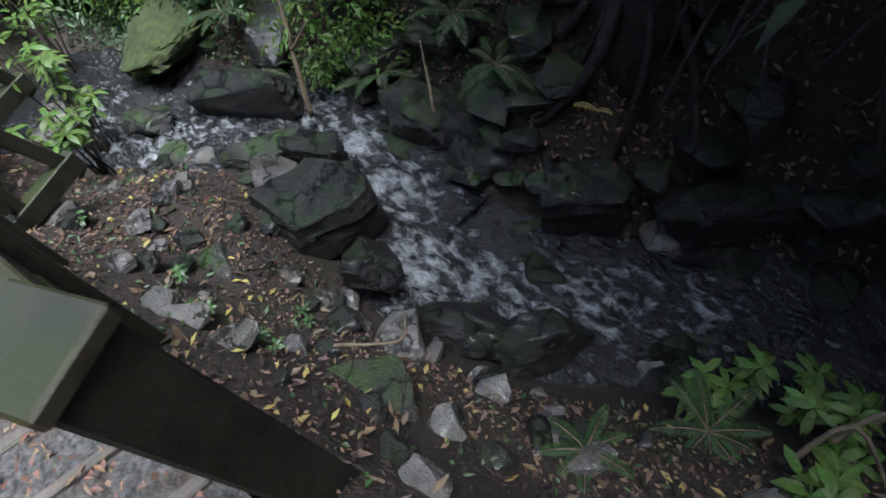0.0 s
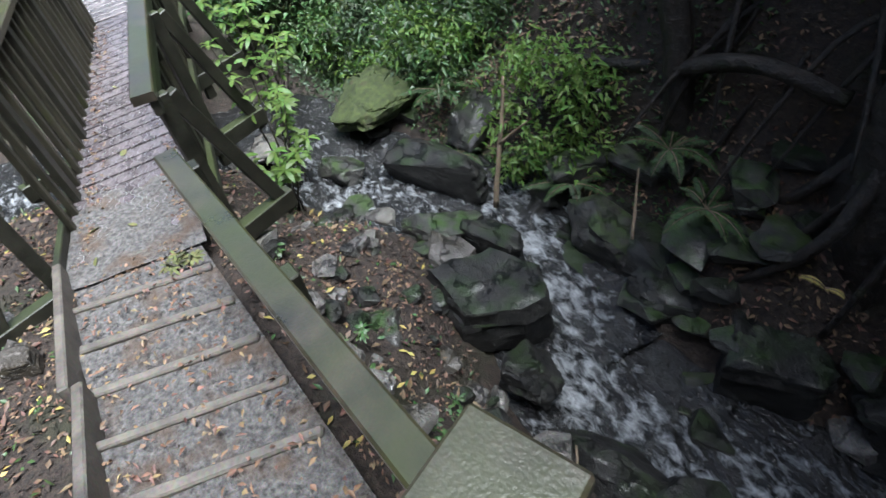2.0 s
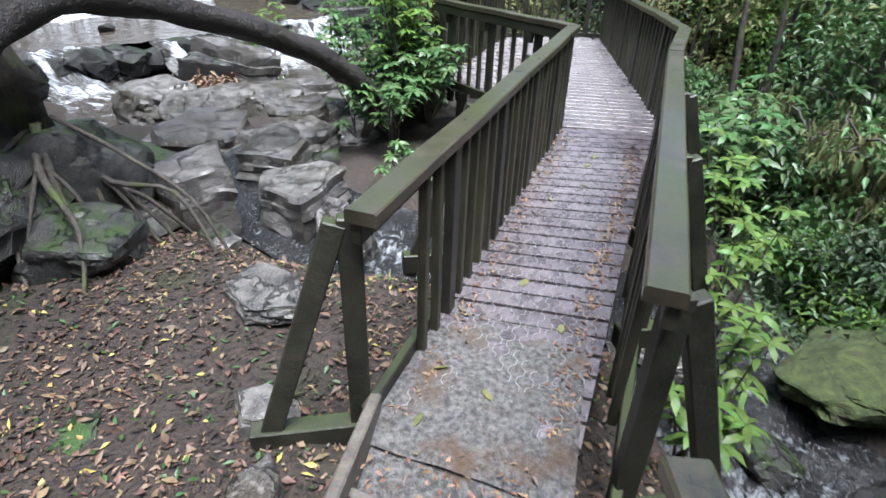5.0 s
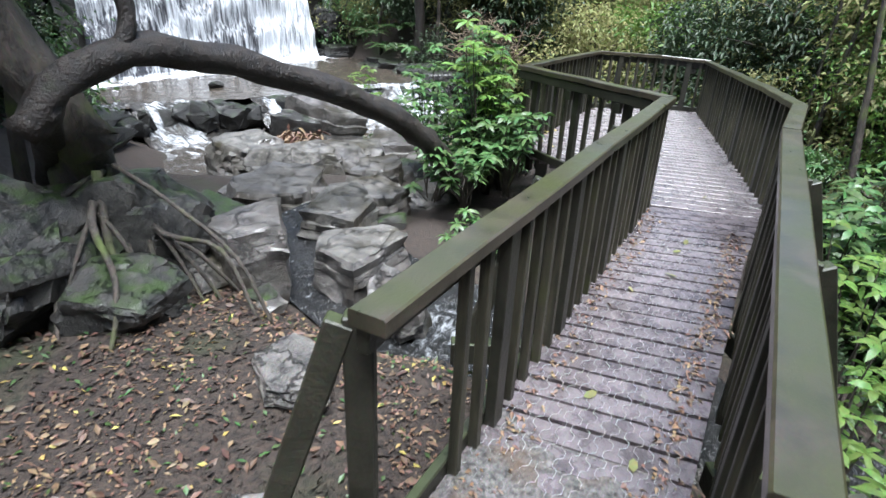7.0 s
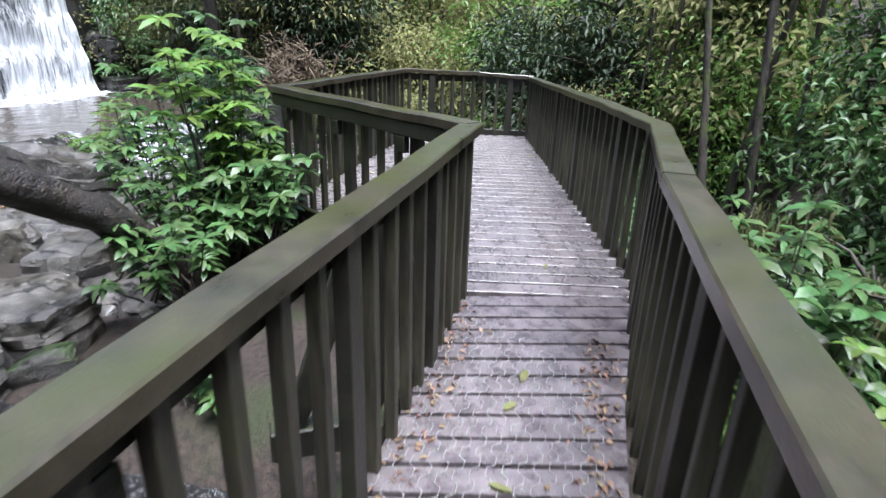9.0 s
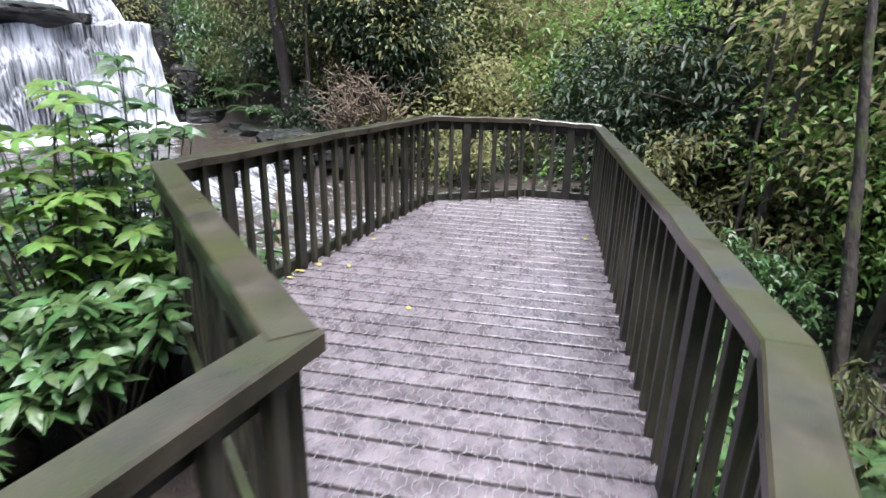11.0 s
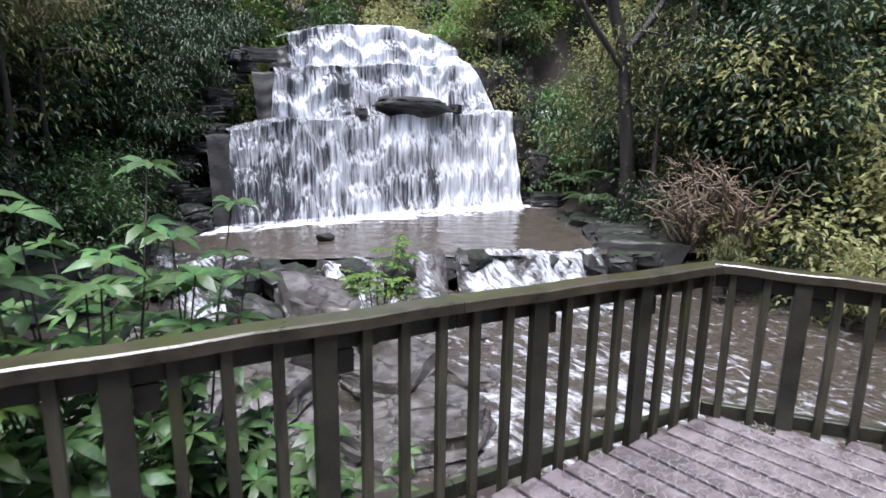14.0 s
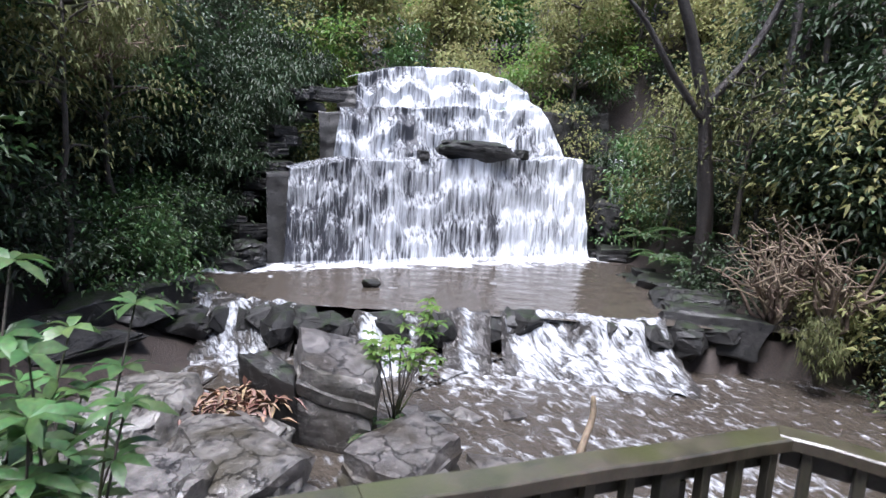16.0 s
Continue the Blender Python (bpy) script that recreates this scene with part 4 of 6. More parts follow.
fill([(-6.0, 1.66), (-6.04, 2.73), (-6.2, 2.77), (-11.64, 2.85), (-11.58, 2.05), (-11.14, 1.03), (-7.74, 0.19)], (-5.9, 1.4), (-1, 0.0), (0.045, 0.999), 0.152, 46)

# wire netting on the deck
def netting():
    vs, fs = [], []
    r = 0.0014
    def zig(p0, p1, n, amp, phase):
        p0, p1 = Vector(p0), Vector(p1)
        d = (p1 - p0) / n
        nn = Vector((-d.y, d.x)).normalized()
        prev = None
        for i in range(n + 1):
            o = amp if (i // 2 + phase) % 2 else -amp
            q = p0 + d * (i + (0.3 if i % 2 else 0)) + nn * o
            if prev is not None:
                e = (q - prev).normalized()
                m = Vector((-e.y, e.x)) * r
                k = len(vs)
                vs.extend([(prev.x - m.x, prev.y - m.y, 0.004), (prev.x + m.x, prev.y + m.y, 0.004), (q.x + m.x, q.y + m.y, 0.004), (q.x - m.x, q.y - m.y, 0.004), ((prev.x + q.x) / 2, (prev.y + q.y) / 2, 0.007)])
                fs.extend([(k, k + 1, k + 4), (k + 1, k + 2, k + 4), (k + 2, k + 3, k + 4), (k + 3, k, k + 4)])
            prev = q
    for j in range(15):
        f = (j + 0.5) / 15
        a = Vector((-1.9, 0.52)).lerp(Vector((-1.75, 1.32)), f)
        b = Vector((-5.95, 1.62)).lerp(Vector((-5.05, 2.22)), f)
        zig(a, b, 130, 0.013, j % 2)
    for j in range(27):
        y = 1.42 + 0.052 * j
        zig((-6.2 - max(0, 1.8 - y) * 0.3, y), (-11.5 + max(0, 2.0 - y) * 0.42, y), 170, 0.013, j % 2)
    for j in range(20):
        y = 1.38 - 0.052 * j
        x0 = -6.36 - (1.34 - y) * 1.2
        x1 = -7.9 - (y - 0.25) * 3.85 + 0.25
        if x0 - x1 > 0.3:
            zig((x0, y), (x1, y), int((x0 - x1) / 0.03), 0.013, j % 2)
    return mesh_from("wire_netting", vs, fs, WIRE)


net = new("wire_netting", netting())
net.parent = deck
net["label"] = "galvanised hexagonal wire netting"
net["kind"] = "stuff"

for (a, b) in (((-2.0, 0.62), (-6.0, 1.72)), ((-1.8, 1.28), (-5.0, 2.15)), ((-6.0, 1.75), (-11.3, 1.5)), ((-5.0, 2.2), (-6.4, 2.65)), ((-6.4, 2.65), (-11.5, 2.7)), ((-7.7, 0.45), (-11.1, 1.2))):
    bm = bmesh.new()
    beam(bm, (*a, -0.15), (*b, -0.15), 0.1, 0.2)
    part("joist", bm, RAIL, deck)
for x, y in ((-2.4, 0.75), (-2.2, 1.35), (-5.9, 1.75), (-5.0, 2.1), (-7.7, 0.5), (-9.4, 0.8), (-11.1, 1.2), (-11.5, 2.6), (-9, 2.7), (-6.4, 2.6)):
    bm = bmesh.new()
    beam(bm, (x, y, float(height(x, y)) - 0.2), (x, y, -0.05), 0.14, 0.14, up=(1, 0, 0))
    part("pile", bm, RAIL, deck)

# ---------------- steps down to the bridge ----------------
steps = empty("steps", (0, 0, 0), "shallow gravel steps with timber risers and edging", "steps", kind="structure")
SX = [-1.74, -1.28, -0.86, -0.46, -0.1, 0.26, 0.62, 0.98, 1.34, 1.7, 2.1, 2.5]


def step_z(i):
    return -0.01 + 0.082 * i


for i, x in enumerate(SX):
    skew = 0.16
    bm = bmesh.new()
    beam(bm, (x - skew, 0.5, step_z(i) - 0.055), (x + skew * 0.6, 1.24, step_z(i) - 0.055), 0.045, 0.14, bevel=0.008, wobble=0.006)
    part("riser", bm, STEP, steps)
    nx = SX[i + 1] if i + 1 < len(SX) else x + 1.6
    vs, fs, nn = [], [], 14
    for a in range(nn + 1):
        for b in range(nn + 1):
            f, g = a / nn, b / nn
            y = 0.48 + 0.78 * g
            xx = (x - skew + (skew * 1.6) * g) * (1 - f) + (nx - skew + (skew * 1.6) * g) * f
            vs.append((xx, y, step_z(i) - 0.012 + 0.02 * f * 1.2 + 0.012 * noise.noise(Vector((xx * 9, y * 9, i)))))
    fs = [(a * (nn + 1) + b, (a + 1) * (nn + 1) + b, (a + 1) * (nn + 1) + b + 1, a * (nn + 1) + b + 1) for a in range(nn) for b in range(nn)]
    t = new("tread", mesh_from("tread", vs, fs, GRAVEL, True))
    t.parent = steps
# gravel trodden over the first planks
vs, nn = [], 22
for a in range(nn + 1):
    for c in range(nn + 1):
        f, g = a / nn, c / nn
        p = Vector((-1.72, 0.46)).lerp(Vector((-1.5, 1.3)), g).lerp(Vector((-2.75, 0.76)).lerp(Vector((-2.6, 1.5)), g), f)
        vs.append((p.x, p.y, 0.006 + 0.003 * (1 - f) + 0.012 * noise.noise(Vector((p.x * 7, p.y * 7, 0))) - 0.03 * max(0, f - 0.6 + 0.5 * noise.noise(Vector((p.x * 4, p.y * 4, 5))))))
fs = [(a * (nn + 1) + c, (a + 1) * (nn + 1) + c, (a + 1) * (nn + 1) + c + 1, a * (nn + 1) + c + 1) for a in range(nn) for c in range(nn)]
t = new("tread", mesh_from("tread", vs, fs, GRAVEL, True))
t.parent = steps
for y0, y1 in ((0.5, 0.44),):
    for i in range(0, len(SX) - 1, 3):
        bm = bmesh.new()
        j = min(i + 3, len(SX) - 1)
        beam(bm, (SX[i] - 0.16, y0, step_z(i) + 0.02), (SX[j] - 0.17, y1, step_z(j) + 0.02), 0.05, 0.16, bevel=0.008)
        part("edging", bm, STEP, steps)

# rail beside the steps: sloping boards on posts, with a flat-capped end post
srail = empty("step_railing", (0, 0, 0), "sloping timber railing of wide boards beside the steps", "railing")
R0, R1 = Vector((-0.98, 1.33, 0.92)), Vector((1.3, 1.35, 1.2))
for nm, dz, w, h, dy in (("handrail", 0.0, 0.1, 0.05, 0.0), ("board", -0.13, 0.04, 0.16, 0.02), ("board", -0.34, 0.04, 0.15, 0.02), ("board", -0.56, 0.04, 0.15, 0.02)):
    bm = bmesh.new()
    o = Vector((0, dy, dz))
    beam(bm, R0 + o, R1 + o, w, h, bevel=0.008)
    part(nm, bm, CAP if nm == "handrail" else RAIL, srail)
for f in (0.03, 0.5):
    p = R0.lerp(R1, f)
    bm = bmesh.new()
    beam(bm, (p.x, p.y + 0.06, float(height(p.x, p.y)) - 0.2), (p.x, p.y + 0.06, p.z - 0.06), 0.08, 0.08, up=(1, 0, 0))
    part("post", bm, RAIL, srail)
bm = bmesh.new()
beam(bm, (1.272, 1.37, -0.2), (1.272, 1.37, 1.455), 0.165, 0.17, up=(0.95, 0.29, 0), bevel=0.008)
part("end_post", bm, RAIL, srail)
bm = bmesh.new()
beam(bm, (1.17, 1.34, 1.478), (1.374, 1.4, 1.478), 0.185, 0.045, bevel=0.007)
part("post_cap", bm, CAP, srail, "flat mossy green post cap")

# ---------------- plants ----------------
def unit(a):
    return a / np.maximum(np.linalg.norm(a, axis=-1, keepdims=True), 1e-9)


def leaf_mesh(name, pos, way, length, width, mat, fold=0.25, droop=0.3, nice=False):
    """Many leaves in one mesh: each a folded blade from pos along way."""
    n = len(pos)
    way = unit(way)
    side = unit(np.cross(way, np.array([0, 0, 1.0]) + rng.normal(0, 0.35, (n, 3))))
    up = np.cross(side, way)
    L = np.asarray(length).reshape(-1, 1) * np.ones((n, 1))
    Wd = np.asarray(width).reshape(-1, 1) * np.ones((n, 1))
    if nice:
        mid = pos + way * L * 0.5
        tip = pos + way * L - np.array([0, 0, 1.0]) * L * droop
        mid = mid + up * L * 0.06
        q1, q2 = pos + way * L * 0.28, pos + way * L * 0.68 - np.array([0, 0, 1.0]) * L * droop * 0.35
        v = np.stack([pos, q1 + side * Wd * 0.42 + up * Wd * fold, q2 + side * Wd * 0.45 + up * Wd * fold, tip, q2 - side * Wd * 0.45 + up * Wd * fold, q1 - side * Wd * 0.42 + up * Wd * fold, mid], 1)
        k = 7
        pat = np.array([[0, 1, 6], [1, 2, 6], [2, 3, 6], [3, 4, 6], [4, 5, 6], [5, 0, 6]])
    else:
        c = pos + way * L * 0.45
        tip = pos + way * L - np.array([0, 0, 1.0]) * L * droop
        v = np.stack([pos, c + side * Wd * 0.5 + up * Wd * fold, tip, c - side * Wd * 0.5 + up * Wd * fold], 1)
        k = 4
        pat = np.array([[0, 1, 2], [0, 2, 3]])
    faces = (np.arange(n)[:, None, None] * k + pat[None]).reshape(-1, 3)
    me = bpy.data.meshes.new(name)
    me.vertices.add(n * k)
    me.vertices.foreach_set("co", v.reshape(-1).astype(np.float32))
    me.loops.add(len(faces) * 3)
    me.loops.foreach_set("vertex_index", faces.reshape(-1).astype(np.int32))
    me.polygons.add(len(faces))
    me.polygons.foreach_set("loop_start", np.arange(0, len(faces) * 3, 3, dtype=np.int32))
    me.materials.append(mat)
    me.update(calc_edges=True)
    return me


def bent(a, b, sag, n, jit=0.03):
    a, b = Vector(a), Vector(b)
    out = []
    for i in range(n + 1):
        f = i / n
        p = a.lerp(b, f) + Vector((0, 0, sag * 4 * f * (1 - f)))
        if 0 < i < n:
            p += Vector([random.uniform(-jit, jit) for _ in range(3)])
        out.append(p)
    return out


WALKED = [(4.0, 1.2), (1.5, 1.3), (-1.8, 1.0), (-6.0, 2.1), (-11.5, 1.9)]


def tree(x, y, h, spread, leaf, n_leaf, label, size=0.13, trunk_r=0.09, lean=(0, 0), clumps=16, low=0.35, bark=None, droop=0.35, name="tree", z=None, group="forest trees"):
    z0 = float(height(x, y)) - 0.1 if z is None else z
    n_leaf = int(n_leaf * 0.68)
    t = empty(name, (x, y, z0), label, "tree" if name == "tree" else "shrub", group)
    top = Vector((lean[0], lean[1], h))
    trunk = bent((0, 0, 0), top, 0, 7, 0.05 * h ** 0.5)
    chunks = [tube_data(trunk, [trunk_r * (1 - 0.75 * i / 7) for i in range(8)])]
    centres = []
    for i in range(clumps):
        f = low + (1 - low) * random.random() ** 0.8
        k = min(6, int(f * 7))
        a = trunk[k].lerp(trunk[k + 1], f * 7 - k)
        ang = random.uniform(0, 2 * math.pi)
        r = spread * random.uniform(0.45, 1.0) * (1.15 - 0.5 * f)
        b = a + Vector((math.cos(ang) * r, math.sin(ang) * r, random.uniform(-0.1, 0.35) * spread))
        br = bent(a, b, 0.1 * r, 3, 0.04 * r)
        chunks.append(tube_data(br, [trunk_r * 0.4, trunk_r * 0.3, trunk_r * 0.2, trunk_r * 0.08], 5))
        centres += [br[2], br[3], br[3]]
    part("trunk" if name == "tree" else "stem", mesh_from("trunk", *[[tuple(v) for v in q] if i == 0 else q for i, q in enumerate(join_data(chunks))], bark or BARK, True), None, t)
    cs = np.array([tuple(c) for c in centres])
    pick = rng.integers(0, len(cs), n_leaf)
    off = rng.normal(0, 1, (n_leaf, 3)) * np.array([0.36, 0.36, 0.22]) * spread * 0.62
    pos = cs[pick] + off
    way = off * 0.6 + rng.normal(0, 0.25, (n_leaf, 3)) + np.array([0, 0, 0.02])
    clear = (to_line(pos[:, 0] + x, pos[:, 1] + y, WALKED)[0] > np.where(pos[:, 0] + x > 0, 2.3, 1.25)) | (pos[:, 2] + z0 > 4.2)
    pos, way = pos[clear], way[clear]
    n_leaf = len(pos)
    size = size * 0.95
    me = leaf_mesh("crown", pos, way, rng.uniform(0.6, 1.3, n_leaf) * size, rng.uniform(0.35, 0.5, n_leaf) * size, leaf, droop=droop)
    part("crown" if name == "tree" else "foliage", me, None, t)
    return t


def whorl_shrub(at, stems, label, leaf=LEAF, size=0.13, per=8, name="shrub", r=0.35, h=0.9):
    """A shrub of bare stems, each with stars of long drooping leaves towards its tip."""
    t = empty(name, at, label, "shrub", "glossy shrubs")
    chunks, pos, way = [], [], []
    for i in range(stems):
        ang, rr = random.uniform(0, 6.28), r * random.random() ** 0.5
        tip = Vector((math.cos(ang) * rr, math.sin(ang) * rr, h * random.uniform(0.45, 1.0)))
        pts = bent((random.uniform(-0.05, 0.05), random.uniform(-0.05, 0.05), 0), tip, 0.04, 4, 0.03)
        v, q = tube_data(pts, [0.012, 0.01, 0.008, 0.006, 0.004], 5)
        part("stem", mesh_from("stem", [tuple(w) for w in v], q, BARK, True), None, t)
        for f, k in ((4, per), (3.5, per - 2), (3, per - 3)):
            c = pts[int(f)] if f == int(f) else (pts[3] + pts[4]) / 2
            a0 = random.uniform(0, 6.28)
            for j in range(k):
                a = a0 + 6.283 * j / k + random.uniform(-0.2, 0.2)
                pos.append(tuple(c))
                way.append((math.cos(a), math.sin(a), random.uniform(-0.15, 0.45)))
    n = len(pos)
    me = leaf_mesh("foliage", np.array(pos), np.array(way, float), rng.uniform(0.75, 1.2, n) * size, rng.uniform(0.3, 0.38, n) * size, leaf, nice=True, droop=0.3, fold=0.12)
    part("foliage", me, None, t)
    return t


def fern(at, fronds, length, label, mat=FERN, name="fern"):
    t = empty(name, at, label, "fern", "ferns")
    for i in range(fronds):
        a = 6.283 * i / fronds + random.uniform(-0.3, 0.3)
        l = length * random.uniform(0.7, 1.1)
        rise = random.uniform(0.25, 0.6)
        pts = []
        for k in range(13):
            f = k / 12
            pts.append(Vector((math.cos(a) * l * f, math.sin(a) * l * f, l * (rise * 1.6 * f - 1.25 * rise * f * f - 0.15 * f * f))))
        side = np.array([-math.sin(a), math.cos(a), 0])
        ahead = np.array([math.cos(a), math.sin(a), 0])
        pos, way, ln, wd = [], [], [], []
        for k in range(1, 36):
            f = k / 36
            p = pts[min(11, int(f * 12))].lerp(pts[min(12, int(f * 12) + 1)], f * 12 % 1)
            for s in (-1, 1):
                pos.append(tuple(p))
                way.append(side * s + ahead * 0.45 + np.array([0, 0, -0.1]))
                ln.append(l * 0.15 * math.sin(math.pi * min(1, 0.12 + f * 0.88)) + 0.01)
                wd.append(l * 0.028)
        frond = part("frond", leaf_mesh("frond", np.array(pos), np.array(way), np.array(ln), np.array(wd), mat, droop=0.15), None, t)
        v, q = tube_data(pts[::3], [0.006, 0.005, 0.004, 0.003, 0.002], 4)
        part("stalk", mesh_from("stalk", [tuple(w) for w in v], q, DRY, True), None, frond)
    return t


def bare_bush(at, n, r, h, label, mat=DRY, moss=False):
    t = empty("bare_shrub", at, label, "shrub", "bare shrubs")
    chunks, pos = [], []
    for i in range(n):
        a, e = random.uniform(0, 6.28), random.uniform(0.1, 1.0)
        tip = Vector((math.cos(a) * r * e, math.sin(a) * r * e, h * random.uniform(0.3, 1)))
        pts = bent((0, 0, 0), tip, 0.1 * h, 5, 0.12 * r)
        chunks.append(tube_data(pts, [0.03 * h, 0.022 * h, 0.016 * h, 0.012 * h, 0.008 * h, 0.004 * h], 4))
        for k in (2, 3, 4, 4):
            b = pts[k] + Vector((random.uniform(-1, 1), random.uniform(-1, 1), random.uniform(-0.2, 0.7))) * 0.4 * r
            chunks.append(tube_data(bent(pts[k], b, 0.03, 3, 0.05 * r), [0.01 * h, 0.008 * h, 0.006 * h, 0.003 * h], 4))
            pos.append(tuple(b))
            pos.append(tuple(pts[k]))
    part("branchwork", mesh_from("branchwork", *[[tuple(v) for v in q] if i == 0 else q for i, q in enumerate(join_data(chunks))], mat, True), None, t)["kind"] = "stuff"
    if moss:
        c = np.repeat(np.array(pos), 26, 0)
        c = c + rng.normal(0, 0.07 * r, c.shape)
        part("moss", leaf_mesh("moss", c, rng.normal(0, 0.4, c.shape) + np.array([0, 0, -1.0]), rng.uniform(0.05, 0.16, len(c)), rng.uniform(0.015, 0.03, len(c)), MOSS, droop=0.3), None, t)
    return t


# forest on the banks
def scatter_trees(n, box, leafs, label, h=(2.5, 5), spread=(0.9, 1.6), leaves=3200, size=0.15, keep=None):
    made = 0
    for _ in range(n * 80):
        if made >= n:
            break
        x, y = rng.uniform(box[0], box[2]), rng.uniform(box[1], box[3])
        if keep and not keep(x, y):
            continue
        hh = rng.uniform(*h)
        mats = {"olive": LEAFOLIVE, "dark": LEAFSHADE, "green": LEAF, "bright": LEAFBRIGHT}
        m = leafs[rng.integers(0, len(leafs))]
        lab = {"olive": "olive-brown", "dark": "shade-darkened green", "green": "glossy green", "bright": "bright green"}[m] + " " + label
        tree(x, y, hh, rng.uniform(*spread), mats[m], leaves, lab, size=size, trunk_r=0.02 * hh + 0.03, lean=(rng.normal(0, 0.3), rng.normal(0, 0.3)), clumps=18, low=0.12)
        made += 1


def on_slope(umin, umax, vmin, vmax):
    def ok(x, y):
        u, v = uv_of(x, y)
        return umin < u < umax and vmin < v < vmax
    return ok


random.seed(11)
# beyond the brook and along the walkway
scatter_trees(16, (-12, 4.3, -2.5, 6.5), ["green", "dark", "green"], "bush on the bank beside the walkway", (1.2, 2.6), (0.6, 1.0), 2600, 0.12)
# olive and bright leaves here carry the hazy background light in their colour
scatter_trees(24, (-20, 6.5, 0, 12), ["olive", "bright", "olive", "olive"], "forest tree behind the walkway", (3.5, 6.5), (1.3, 2.0), 4200, 0.16)
scatter_trees(10, (-20, 3.8, -12.6, 7), ["olive", "olive", "bright"], "tree beyond the end of the platform", (2.2, 4.2), (1.0, 1.6), 4200, 0.14)
# far bank to the right of the falls
scatter_trees(18, (-40, -25, -14, 4), ["dark", "dark", "olive", "dark"], "forest tree on the far bank", (3.5, 7), (1.4, 2.2), 4200, 0.2, on_slope(7.6, 13, 11, 19))
# lighter leaf colours make up for light that misses these crowns
scatter_trees(16, (-40, -30, -14, 4), ["bright", "olive", "olive"], "forest tree above the falls", (3, 6.0), (1.4, 2.2), 3800, 0.22, on_slope(5.8, 13, 19.5, 27))
scatter_trees(18, (-40, -40, 0, 4), ["olive", "green", "bright", "olive"], "forest tree above the crest of the falls", (3, 6), (1.5, 2.3), 3800, 0.24, on_slope(-9, 5, 22, 32))
# gorge side to the left of the falls, its shade carried by darker leaves
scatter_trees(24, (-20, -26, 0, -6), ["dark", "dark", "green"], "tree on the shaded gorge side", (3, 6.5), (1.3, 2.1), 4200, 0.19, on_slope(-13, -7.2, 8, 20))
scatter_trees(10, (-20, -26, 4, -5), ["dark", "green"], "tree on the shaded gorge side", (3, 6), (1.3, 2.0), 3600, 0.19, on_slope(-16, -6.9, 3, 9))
scatter_trees(16, (-26, -5, -12.5, 3), ["dark", "dark", "olive"], "low bush on the bank across the river", (1.0, 2.4), (0.9, 1.4), 2400, 0.13, lambda x, y: uv_of(x, y)[0] > 6.6 and to_line(np.array(x), np.array(y), RIVER)[0] > 4.3)
# unseen trees behind the steps, added to shade the start of the walk
scatter_trees(14, (3.6, -6, 8, 8), ["dark", "green"], "shade tree added out of view behind the steps", (4, 7), (1.5, 2.4), 2600, 0.2)
# canopy added over the brook and the path to darken them
scatter_trees(6, (1.9, 5.6, 5.5, 7.5), ["dark", "dark", "green"], "tree added to shade the brook", (4.5, 7), (1.9, 2.6), 5200, 0.18)
scatter_trees(3, (-4.2, -7.2, -0.8, -5.2), ["dark"], "tree added to shade the path", (4.5, 6), (1.6, 2.2), 4000, 0.18)
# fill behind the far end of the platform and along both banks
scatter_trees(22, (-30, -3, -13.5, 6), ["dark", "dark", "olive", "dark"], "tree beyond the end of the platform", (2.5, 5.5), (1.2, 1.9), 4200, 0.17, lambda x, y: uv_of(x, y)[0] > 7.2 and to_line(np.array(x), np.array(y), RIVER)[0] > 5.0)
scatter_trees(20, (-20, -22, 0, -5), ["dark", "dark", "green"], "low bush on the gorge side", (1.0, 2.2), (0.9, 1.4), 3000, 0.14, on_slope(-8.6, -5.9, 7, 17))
scatter_trees(16, (-36, -26, -12, 2), ["olive", "dark", "green"], "low bush on the far bank", (1.0, 2.2), (0.9, 1.4), 2600, 0.15, on_slope(7.2, 10, 13, 22))
scatter_trees(10, (-40, -40, 0, 4), ["olive", "green"], "bush above the crest of the falls", (1.2, 2.4), (1.0, 1.6), 3000, 0.18, on_slope(-7, 5, 19.5, 23))
scatter_trees(14, (-16, 5.0, -2, 9), ["bright", "olive", "green"], "young tree behind the walkway", (2.0, 4.0), (0.9, 1.4), 3000, 0.12)
scatter_trees(16, (-36, -4, -23, 12), ["olive", "bright", "olive"], "tall tree down the river valley", (4, 8), (1.8, 2.8), 3800, 0.26)
scatter_trees(10, (-40, -40, 0, 4), ["olive", "green", "dark"], "bush beside the crest of the falls", (1.5, 3), (1.0, 1.6), 3000, 0.18, on_slope(-8, -1.5, 19, 23))
scatter_trees(9, (-40, -40, 0, 4), ["dark", "dark", "olive"], "tree on the gorge rim beside the falls", (2, 4), (1.2, 1.8), 3600, 0.18, on_slope(-9.5, -5.6, 15.5, 21))
scatter_trees(9, (-40, -20, 0, 8), ["dark", "olive", "dark"], "low bush on the river bank below the falls", (0.9, 1.8), (0.8, 1.3), 2400, 0.13, on_slope(7.6, 10, 7.5, 12.5))
tree(3.6, 5.2, 7.5, 2.3, LEAFSHADE, 5200, "slender tree leaning over the shaded brook", size=0.17, trunk_r=0.06, lean=(-0.6, -0.3), clumps=20, low=0.72)
# high canopy added out of view to shade the brook and the near bank
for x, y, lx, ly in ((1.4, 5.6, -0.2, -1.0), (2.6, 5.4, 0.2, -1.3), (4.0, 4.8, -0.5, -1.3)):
    tree(x, y, 7.0, 2.5, LEAFSHADE, 4600, "tall tree added to shade the brook from above", size=0.2, trunk_r=0.08, lean=(lx, ly), clumps=20, low=0.72)
